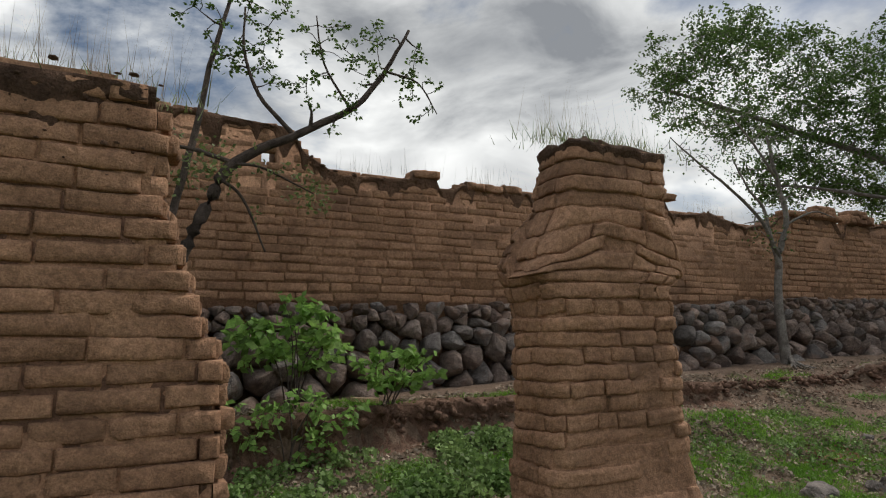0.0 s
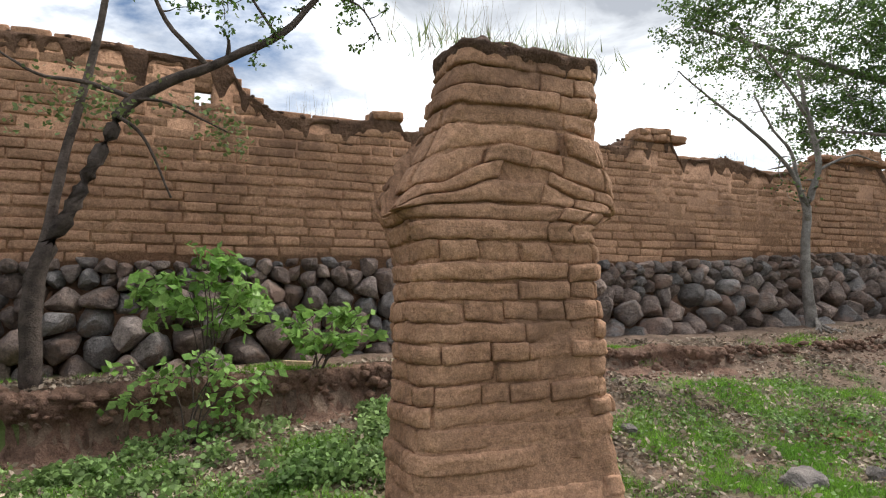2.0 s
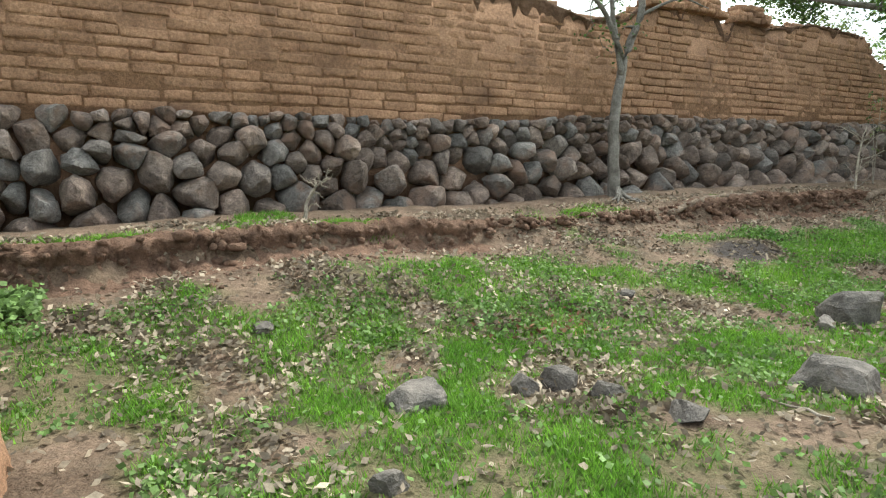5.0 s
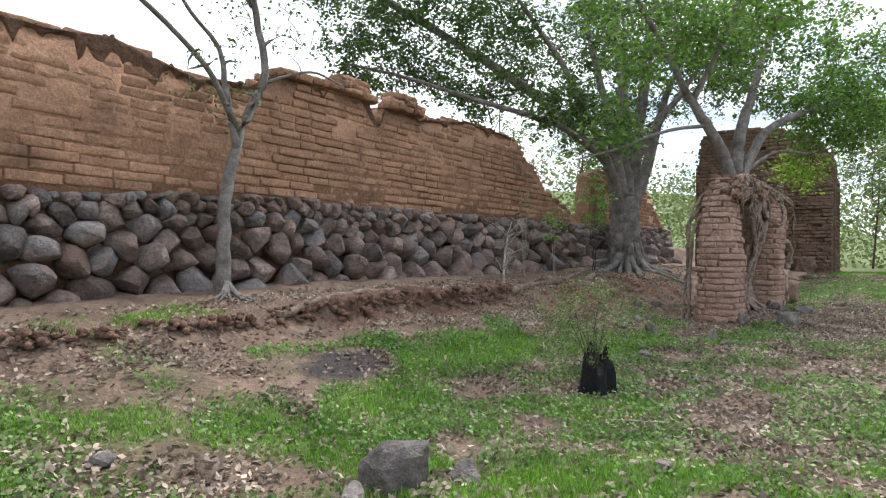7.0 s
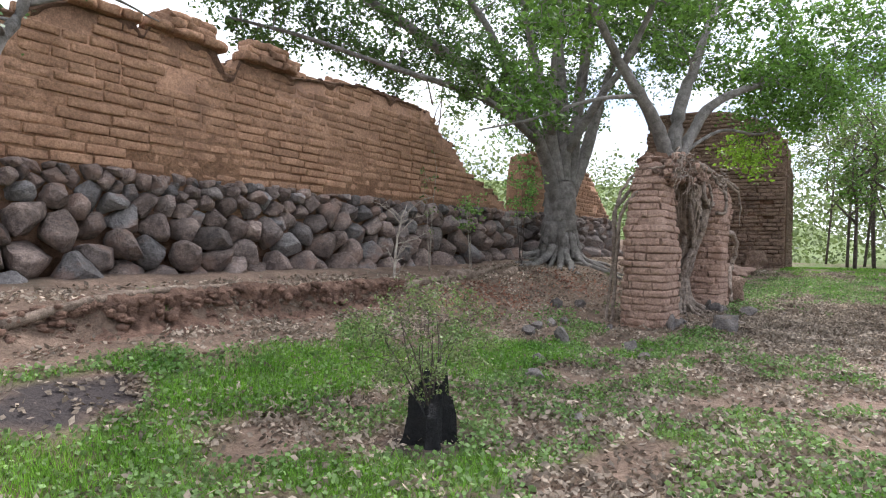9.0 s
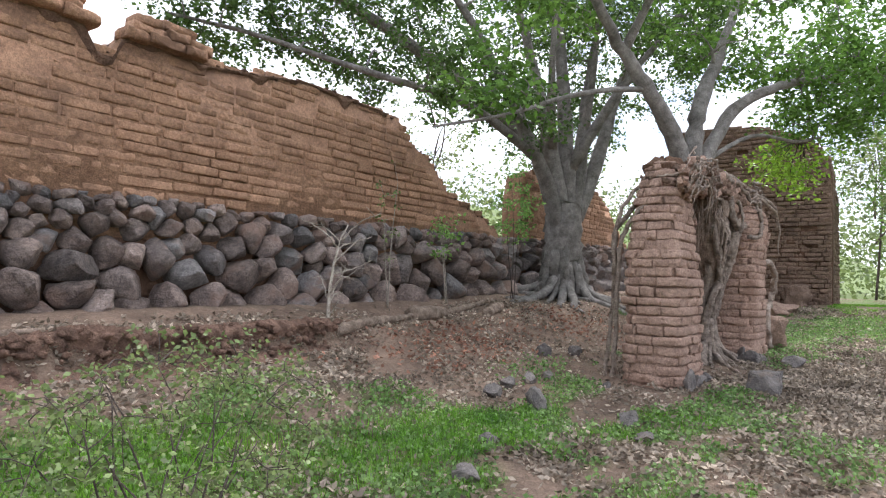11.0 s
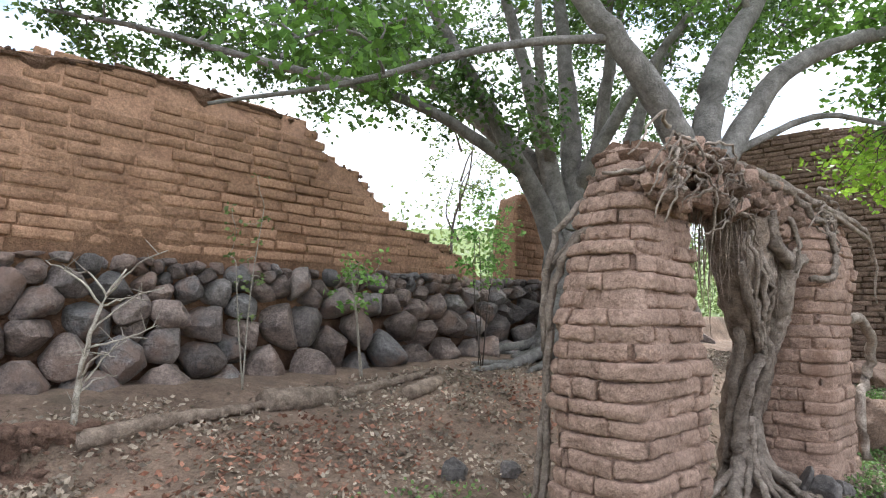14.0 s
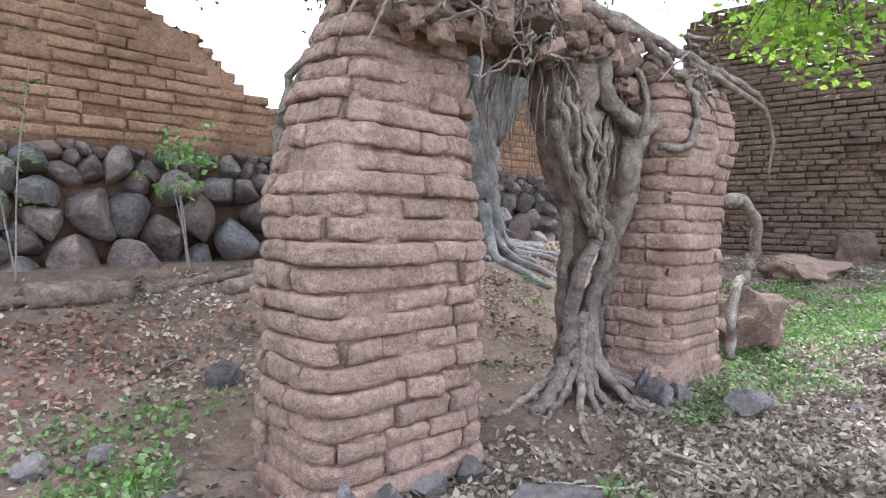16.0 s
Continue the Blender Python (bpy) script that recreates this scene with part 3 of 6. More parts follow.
    v, f = slab(finer(line2, 0.15, 0.03, 8), 0.5, 1.6)
    child("wall_body", mesh_of("wall_body", [(x, y + 0.045, z) for x, y, z in v], f, ADOBE), w2)
    brick_face(w2, pose(0, 0, 0), 7.2, (2.35, 4.3), lambda x, z: z < float(np.interp(x, [p[0] for p in line2], [p[1] for p in line2])), BRICKS, 0.128, 0.44, seed=12, parts=(0, 7.2, 280), offset=lambda x, z: 0.03)


great_wall()


# ---- rubble footing ----
def clip_cell(poly, p, q):
    """The part of poly nearer to p than to q."""
    mx, my = (p[0] + q[0]) / 2, (p[1] + q[1]) / 2
    nx, ny = q[0] - p[0], q[1] - p[1]
    out = []
    for i in range(len(poly)):
        a, b = poly[i], poly[(i + 1) % len(poly)]
        da, db = (a[0] - mx) * nx + (a[1] - my) * ny, (b[0] - mx) * nx + (b[1] - my) * ny
        if da <= 0:
            out.append(a)
        if da * db < 0:
            t = da / (da - db)
            out.append((a[0] + (b[0] - a[0]) * t, a[1] + (b[1] - a[1]) * t))
    return out


def stone_mesh(poly, depth_at, r):
    """A boulder filling the cell poly (x, z), bulging out of the wall (towards -y). Returns its centre and a mesh about it."""
    cx, cz = sum(p[0] for p in poly) / len(poly), sum(p[1] for p in poly) / len(poly)
    size = math.sqrt(max(1e-4, abs(sum(poly[i][0] * poly[(i + 1) % len(poly)][1] - poly[(i + 1) % len(poly)][0] * poly[i][1] for i in range(len(poly))) / 2)))
    pts = [p for i, p in enumerate(poly) if math.hypot(p[0] - poly[i - 1][0], p[1] - poly[i - 1][1]) > size * 0.1]
    if len(pts) < 3 or size < 0.05:
        return None
    for q in ((0.16, 0.84), (0.25, 0.75)):          # corners worn off twice
        pts = [(a[0] * (1 - k) + b[0] * k, a[1] * (1 - k) + b[1] * k) for a, b in zip(pts, pts[1:] + pts[:1]) for k in q]
    n, sd = len(pts), r.uniform(0, 90)
    cuts = []
    for _ in range(r.randrange(7, 13)):          # broken flat faces
        c = Vector((r.gauss(0, 1.2), -1.0, r.gauss(0.15, 1.2))).normalized()
        cuts.append((c, size * r.uniform(0.27, 0.46)))
    v = []
    rings = ((0.9, 0.2), (1.06, 0.02), (1.09, -0.12 * size), (1.06, -0.24 * size), (0.98, -0.33 * size), (0.87, -0.40 * size), (0.69, -0.45 * size), (0.45, -0.48 * size), (0.2, -0.5 * size))
    for q, y in rings + ((0.0, -0.48 * size),):
        for p in pts if q else ((cx, cz),):
            c = Vector(((p[0] - cx) * q, y, (p[1] - cz) * q))
            w = Vector((c.x, c.y, c.z)) / size
            c *= 1 + 0.12 * noise.noise(w * 1.9 + Vector((sd, 0, 0))) + 0.09 * noise.noise(w * 5 + Vector((0, sd, 0)))
            for nrm, h in cuts:
                k = c.dot(nrm)
                if k > h:
                    c -= nrm * (k - h)
            v.append(tuple(c))
    f = []
    m = len(rings)
    for k in range(m - 1):
        for i in range(n):
            j = (i + 1) % n
            f.append((k * n + i, k * n + j, (k + 1) * n + j, (k + 1) * n + i))
    for i in range(n):
        f.append(((m - 1) * n + i, (m - 1) * n + (i + 1) % n, m * n))
    return (cx, depth_at, cz), v, f


def rubble():
    feet = []
    for _ in range(3):
        feet.append(tagged(new("stone_footing"), "dry rubble footing of dark volcanic boulders", "stone wall", kind="structure"))
        feet[-1].matrix_basis = place(0, 0, 0)
    foot = feet[0]
    r = random.Random(21)
    s0, s1 = -8.0, 27.5
    seeds, cells = [], {}
    for size, tries in ((1.15, 1200), (0.8, 4000), (0.5, 6000), (0.33, 5000)):
        for _ in range(tries):
            s, u = r.uniform(s0, s1), r.random()
            base = gz(s, 0.3) - 0.1
            z = base + (stone_top(s) - base) * u
            rad = (0.50 - 0.30 * u ** 1.6) * size * (1 + 0.25 * float(smooth(11, 14, s)))
            if u > 0.86:
                rad = 0.13
            near = [q for k in range(int(s * 2) - 1, int(s * 2) + 2) for q in cells.get(k, ())]
            if all((q[0] - s) ** 2 + (q[1] - z) ** 2 * 1.5 > max(rad, q[2] * 0.72) ** 2 for q in near):
                cells.setdefault(int(s * 2), []).append((s, z, rad))
                seeds.append((s, z))
    seeds.sort()
    rest, singles = Bag(), [0, 0, 0]
    for i, p in enumerate(seeds):
        base = gz(p[0], 0.3) - 0.2
        hi = stone_top(p[0]) + r.uniform(-0.03, 0.03)
        poly = [(p[0] - 0.5, base), (p[0] + 0.5, base), (p[0] + 0.5, hi), (p[0] - 0.5, hi)]
        for j in range(max(0, i - 45), min(len(seeds), i + 46)):
            if j != i and len(poly) > 2:
                poly = clip_cell(poly, p, seeds[j])
        if len(poly) < 3:
            continue
        low = 1 - (p[1] - base) / (hi - base)
        made = stone_mesh(poly, -0.03 - 0.28 * low + r.uniform(-0.10, 0.07), r)
        if not made:
            continue
        c, v, f = made
        k = 0 if p[0] < 3 else 1 if p[0] < 10.5 else 2
        if -5 < p[0] < 19.5 and singles[k] < 300:
            child("stone", mesh_of("stone", v, f, STONE), feet[k], pose(*c))
            singles[k] += 1
        else:
            rest.add([Vector(q) + Vector(c) for q in v], f)
    tagged(child("boulders", mesh_of("boulders", rest.v, rest.f, STONE), foot), "more boulders of the same footing", kind="stuff")
    body = [(-8.0, 1.8)] + [(s, stone_top(s) - 0.04) for s in np.arange(-7, 28, 1.0)]
    v, f = slab([(x, z) for x, z in body], 0.5, 0.2, wob=0.01)
    child("footing_core", mesh_of("footing_core", [(x, y + 0.05, z) for x, y, z in v], f, MORTAR), foot)


rubble()


# ---- pillars and the near wall of the ruined arcade ----
def pillar(name, label, levels, base, body, seed, course=0.118, lengths=(0.36, 0.36), corner=0.14, sag=None, joint=0.03, puff=0.02, mud=lambda x, z: 0.0, gap=0.008, wear=0.012, cap=None):
    """A free-standing pier of adobe bricks, laid round a plan with worn corners. levels: rows of (z, s0, s1, d_front, d_back), in plan coordinates; lengths: of the bricks on the front and on the sides."""
    p = tagged(new(name), label, "pillar")
    p.matrix_basis = place(0, 0, 0)
    zs = [l[0] for l in levels]
    r = random.Random(seed)
    line, per = 14, 6          # steps along a side and round a corner
    ring = 4 * (line + per)

    def rim(k, z):
        """The place and the outward way at step k of the outline at height z."""
        s0, s1, d1, d0 = [float(np.interp(z, zs, [l[j] for l in levels])) for j in range(1, 5)]
        box = ((s0, -d1), (s1, -d1), (s1, -d0), (s0, -d0))
        k = k % ring
        side, u = int(k // (line + per)), k % (line + per)
        a, b = Vector(box[side]), Vector(box[(side + 1) % 4])
        t = (b - a).normalized()
        n = Vector((t.y, -t.x))
        if u < line:
            q = a + t * corner + (b - a - t * 2 * corner) * (u / line)
            return q, n
        w = (u - line) / per * math.pi / 2
        n2 = Vector((math.cos(w) * n.x - math.sin(w) * n.y, math.sin(w) * n.x + math.cos(w) * n.y))
        return b - t * corner - n * corner + n2 * corner, n2

    def rough(q, z, k):
        w = Vector((q.x * 2.6, q.y * 2.6, z * 2.6 + seed))
        return wear * (1.6 * noise.noise(w) + 0.9 * noise.noise(w * 3.1) + 0.7 * noise.noise(w * 9))

    def put(k, z, out):
        q, n = rim(k, z)
        q = q + n * (out + rough(q, z, k))
        return (q.x, q.y, z + (sag(q.x, z) if sag and q.y < -levels[0][4] - 0.2 else 0))
    v, f = [], []
    hs = np.arange(base, zs[-1] + 0.001, 0.04)
    fine = ring * 2
    for z in hs:
        for k in range(fine):
            q, n = rim(k / 2, z)
            v.append(put(k / 2, z, -joint + mud(q.x, z) + 0.012 * noise.noise(Vector((q.x * 7, q.y * 7, z * 9 + seed)))))
    for i in range(len(hs) - 1):
        for k in range(fine):
            k2 = (k + 1) % fine
            f.append((i * fine + k, i * fine + k2, (i + 1) * fine + k2, (i + 1) * fine + k))
    f.append(tuple(range((len(hs) - 1) * fine, len(hs) * fine)))
    child("core", mesh_of("core", v, f, body), p)
    mid = levels[len(levels) // 2]
    step_f, step_s = (mid[2] - mid[1]) / (line + per), (mid[3] - mid[4]) / (line + per)
    z = base
    while z + course < zs[-1] + 0.02:
        h = course * r.uniform(0.9, 1.1)
        k, ledge = -r.uniform(0, 12), r.uniform(-0.5, 0.5) * puff
        k_end = k + ring
        while k < k_end - 0.5:
            front = int(((k + 2) % ring) // (line + per)) % 2 == 0
            n = (lengths[0] / step_f if front else lengths[1] / step_s) * r.uniform(0.65, 1.35)
            n = n if k_end - k - n > 4 else k_end - k
            if r.random() > 0.02:
                out, tilt = r.gauss(0, 0.45) * puff + ledge, r.uniform(-0.013, 0.013)
                bite = r.uniform(0, 50)
                g = gap / step_f * 0.5 * r.uniform(0.7, 1.6)
                lo, hi = z + gap * r.uniform(0.2, 0.8), z + h - gap * r.uniform(0.2, 0.8)
                cols = max(6, int(n * 1.3))
                ku = [k + g] + [k + g + (n - 2 * g) * q for q in [0.04] + [i / cols for i in range(1, cols)] + [0.96]] + [k + n - g]
                rows = ((0.0, -0.09), (0.0, -0.7 * puff), (0.06, -0.2 * puff), (0.2, 0.05 * puff), (0.4, 0.12 * puff), (0.6, 0.14 * puff), (0.78, 0.1 * puff), (0.92, -0.08 * puff), (1.0, -0.6 * puff), (1.0, -0.09))
                w, fc = [], []
                for i, kk in enumerate(ku):
                    end = i in (0, len(ku) - 1)
                    lift = tilt * (i / (len(ku) - 1) - 0.5) * 2 + 0.006 * noise.noise(Vector((kk * 0.35, z * 5, seed)))
                    for q, o in rows:
                        chip = noise.noise(Vector((kk * 0.55, q * 3, bite))) * 0.6 + noise.noise(Vector((kk * 1.6, q * 6, bite))) * 0.4
                        edge = 0.10 * (hi - lo) * noise.noise(Vector((kk * 0.7, q * 2, bite + 9)))
                        w.append(Vector(put(kk, lo + (hi - lo) * q + lift + edge, o + out + 0.55 * puff * chip - (0.5 * puff if end else 0))))
                m = len(rows)
                for i in range(len(ku) - 1):
                    for j in range(m - 1):
                        fc.append((i * m + j, (i + 1) * m + j, (i + 1) * m + j + 1, i * m + j + 1))
                fc += [tuple(range(m)), tuple(range((len(ku) - 1) * m, len(ku) * m))[::-1]]
                c = sum(w, Vector()) / len(w)
                child("brick", mesh_of("brick", [a - c for a in w], fc, body), p, Matrix.Translation(c))
            k += n
        z += h
    if cap:          # crumbled earth over the top
        v, f, rows = [], [], 12
        for i in range(rows):
            u = i / (rows - 1)
            for k in range(fine):
                q, n = rim(k / 2, zs[-1])
                mx = Vector(((mid[1] + mid[2]) / 2, -(mid[3] + mid[4]) / 2))
                a = noise.noise(Vector((q.x * 5, q.y * 5, u * 2 + seed))) * 0.6 + noise.noise(Vector((q.x * 15, q.y * 15, u * 5))) * 0.4
                tongue = 0.12 + 0.2 * max(0, noise.noise(Vector((k * 0.25, 3, seed))))
                if u < 0.5:
                    o = q + n * (-0.03 + 0.06 * math.sin(u * math.pi) + 0.05 * a)
                    zz = zs[-1] - tongue * (1 - u * 2) + 0.02 * a
                else:
                    o = q + (mx - q) * (u - 0.5) * 2 + n * 0.02 * a
                    zz = zs[-1] + 0.06 * math.sin((u - 0.5) * math.pi) + 0.13 * a
                v.append((o.x, o.y, zz))
        for i in range(rows - 1):
            for k in range(fine):
                k2 = (k + 1) % fine
                f.append((i * fine + k, i * fine + k2, (i + 1) * fine + k2, (i + 1) * fine + k))
        child("crest_earth", mesh_of("crest_earth", v, f, cap), p, label="dark crumbled earth on the top")
    return p


def sagging(x, z):
    """The courses over the fallen arch springing bow upwards in the middle."""
    u = (x + 0.9) / 0.65
    return (-0.17 * abs(u) ** 1.5 + 0.05 * noise.noise(Vector((x * 5, z * 3, 2)))) * math.exp(-((z - 2.12) / 0.2) ** 2)


def plastered(x, z):
    """Rain-smoothed mud that closes the joints, most of all low down."""
    a = noise.noise(Vector((x * 1.7, z * 1.5, 8)))
    return 0.03 * float(smooth(0.05, 0.5, a)) + 0.035 * float(smooth(0.85, 0.3, z + 0.4 * a))


P1 = pillar("eroded_pillar", "free-standing eroded adobe brick pillar with weeds on top",
            ((-0.3, -1.60, -0.22, 4.83, 4.08), (0.35, -1.585, -0.27, 4.775, 4.09), (0.8, -1.56, -0.30, 4.74, 4.10), (1.6, -1.56, -0.30, 4.74, 4.10), (1.74, -1.58, -0.38, 4.74, 4.10), (1.84, -1.61, -0.27, 4.74, 4.10), (1.95, -1.66, -0.16, 4.72, 4.08), (2.2, -1.52, -0.14, 4.70, 4.10), (2.35, -1.38, -0.24, 4.70, 4.15), (2.9, -1.24, -0.22, 4.66, 4.15)),
            -0.3, ADOBE, 31, 0.118, (0.25, 0.5), 0.13, sagging, 0.034, 0.022, plastered, 0.010, 0.016, CREST)
P2 = pillar("root_bound_pillar", "pale adobe brick pillar wrapped by fig roots",
            ((-0.15, 14.92, 16.2, 5.08, 4.25), (0.3, 14.98, 16.15, 5.02, 4.3), (1.7, 15.0, 16.15, 5.0, 4.3), (1.8, 15.03, 16.12, 4.98, 4.32), (2.1, 15.12, 16.1, 4.94, 4.34), (2.6, 15.26, 16.15, 4.88, 4.36), (2.95, 15.4, 16.2, 4.84, 4.4)),
            -0.15, ADOBE_PALE, 32, 0.116, (0.27, 0.62), 0.17, None, 0.036, 0.032, lambda x, z: 0.045 * noise.noise(Vector((x * 4, z * 4, 2))), 0.010, 0.015, WASH)
P3 = pillar("arch_pillar", "adobe brick pillar carrying a fig tree and its roots",
            ((-0.2, 17.82, 19.05, 5.42, 4.6), (0.4, 17.88, 19.0, 5.35, 4.65), (1.8, 17.88, 18.98, 5.35, 4.65), (2.3, 17.8, 19.1, 5.38, 4.6), (2.75, 17.8, 19.0, 5.3, 4.65)),
            -0.2, ADOBE_PALE, 33, 0.112, (0.28, 0.55), 0.2, None, 0.028, 0.024, lambda x, z: 0.03 * max(0, noise.noise(Vector((x * 3, z * 3, 2)))) + 0.02 * float(smooth(0.7, 0.2, z)), 0.009, 0.014)


def near_wall():
    w = tagged(new("wall_near"), "broken end of a thick adobe wall with weeds on its crest", "wall", kind="structure")
    w.matrix_basis = place(-9, 4.75, 0)
    end = ((-0.3, 5.28), (0.65, 5.29), (1.28, 5.30), (1.52, 5.18), (1.83, 5.07), (2.14, 4.96), (2.48, 4.97), (2.7, 4.86), (2.8, 4.74))
    v, f = [], []
    for z in np.arange(-0.3, 2.79, 0.08):
        e = float(np.interp(z, [p[0] for p in end], [p[1] for p in end])) + 0.05 * noise.noise(Vector((z * 3, 2, 1))) - 0.03
        for x, y in ((0, 0.04), (e - 0.06, 0.04), (e, 0.15), (e + 0.03 * noise.noise(Vector((z * 7, 5, 1))), 0.35), (e - 0.05, 0.6), (0, 0.62)):
            v.append((x, y, z))
    n = len(v) // 6
    for i in range(n - 1):
        for k in range(6):
            k2 = (k + 1) % 6
            f.append((i * 6 + k, i * 6 + k2, (i + 1) * 6 + k2, (i + 1) * 6 + k))
    f.append(tuple(range((n - 1) * 6, n * 6)))
    child("wall_body", mesh_of("wall_body", v, f, MORTAR), w)
    brick_face(w, pose(0, 0, 0), 5.5, (-0.3, 2.78), lambda x, z: x < float(np.interp(z, [p[0] for p in end], [p[1] for p in end])) - 0.08, BRICKS, 0.122, 0.46, 0.013, seed=14, parts=(2.6, 5.5, 300), offset=lambda x, z: 0.012 + 0.02 * noise.noise(Vector((x, z, 3))))
    r = random.Random(6)
    for c in range(25):
        z = -0.3 + (c + 0.5) * 0.122
        e = float(np.interp(z, [p[0] for p in end], [p[1] for p in end]))
        y = 0.03
        while y < 0.55:
            L = r.uniform(0.16, 0.34)
            child("brick", r.choice(BRICKS), w, pose(e + r.uniform(-0.05, 0.03), y + L / 2, z, r.uniform(-4, 4), r.uniform(-3, 3), 90 + r.uniform(-8, 8)) @ Matrix.Diagonal((L - 0.015, 1, 0.105, 1)))
            y += L
    clods(w, [((r.uniform(0.3, 4.9), r.uniform(0.0, 0.6), 2.74 + r.uniform(-0.14, 0.08)), r.uniform(0.01, 0.03)) for _ in range(300)] + [((r.uniform(1.0, 4.9), r.uniform(-0.02, 0.04), 2.72 - abs(r.gauss(0, 0.25))), r.uniform(0.006, 0.018)) for _ in range(200)])
    crest_cap(w, pose(0, 0, 0), (0, 4.86), lambda x: 2.74, 0.6, lambda x: 0.18 + 0.15 * noise.noise(Vector((x * 1.3, 0, 2))) + 0.35 * max(0, noise.noise(Vector((x * 3.1, 0, 5)))), CREST, 6)
    mud_skin(w, pose(0, 0, 0), 5.3, (-0.3, 2.74), lambda x, z: x < float(np.interp(z, [p[0] for p in end], [p[1] for p in end])) - 0.06, ADOBE, 0.036, 0.028, seed=5)


near_wall()


def tower():
    """The ruined house at the end of the arcade: an end wall with a walled-up doorway, and a front wall."""
    h = tagged(new("ruined_house"), "tall roofless adobe house end with a walled-up doorway", "house")
    h.matrix_basis = place(27, 5.75, 0, 0)
    # the end wall, from the back to the front corner
    end_m = pose(0, 4.45, 0, 0, 0, -90)
    line = ((0, 4.4), (0.2, 6.0), (0.45, 6.12), (1.2, 6.2), (2.7, 6.1), (3.5, 5.82), (4.1, 5.45), (4.3, 5.1), (4.45, 4.6))
    v, f = slab(finer(line, 0.2, 0.03, 4), 0.6, 0.6)
    child("end_wall", mesh_of("end_wall", [end_m @ Vector((x, y + (0.16 if y < 0.01 else 0.05), z)) for x, y, z in v], f, MORTAR), h)

    def keep(x, z):
        return z < float(np.interp(x, [p[0] for p in line], [p[1] for p in line]))
    brick_face(h, end_m, 4.45, (0.7, 6.2), keep, BRICKS_GREY_SHADED, 0.122, 0.36, 0.014, seed=15, parts=(0.6, 4.45, 300), offset=lambda x, z: 0.085 if 3.2 < x < 3.95 and 1.5 < z < 3.2 else 0.02)
    mud_skin(h, end_m, 4.45, (0.7, 6.1), keep, MORTAR, 0.11, 0.02)
    line2 = ((0, 5.1), (1.2, 4.9), (2.4, 4.4), (3.4, 4.2))
    v, f = slab(finer(line2, 0.2, 0.03, 4), 0.6, 0.6)
    child("front_wall", mesh_of("front_wall", [(x + 0.1, y + 0.05, z) for x, y, z in v], f, MORTAR), h)
    brick_face(h, pose(0.02, 0, 0), 3.4, (0.7, 5.2), lambda x, z: z < float(np.interp(x, [p[0] for p in line2], [p[1] for p in line2])), BRICKS_GREY_SHADED, 0.128, 0.36, seed=16, parts=(0, 3.4, 200), offset=lambda x, z: 0.02)




tower()


# ---- trees ----
def sd_pts(rows):
    return [at(*p) for p in rows]


def leaf_quads(centres, size, r, droop=0.3, long=2.0):
    """Leaves as folded kites at centres (n, 3)."""
    n = len(centres)
    a, e = r.uniform(0, 2 * np.pi, n), r.normal(-droop, 0.45, n)
    ax = np.stack((np.cos(a) * np.cos(e), np.sin(a) * np.cos(e), np.sin(e)), -1)
    rnd = r.normal(size=(n, 3))
    sd = np.cross(ax, rnd)
    sd /= np.linalg.norm(sd, axis=1)[:, None] + 1e-6
    L = (size * r.uniform(0.6, 1.3, n))[:, None]
    base = centres
    return np.stack((base, base + ax * L * 0.45 + sd * L / long / 1.6, base + ax * L, base + ax * L * 0.45 - sd * L / long / 1.6), 1)


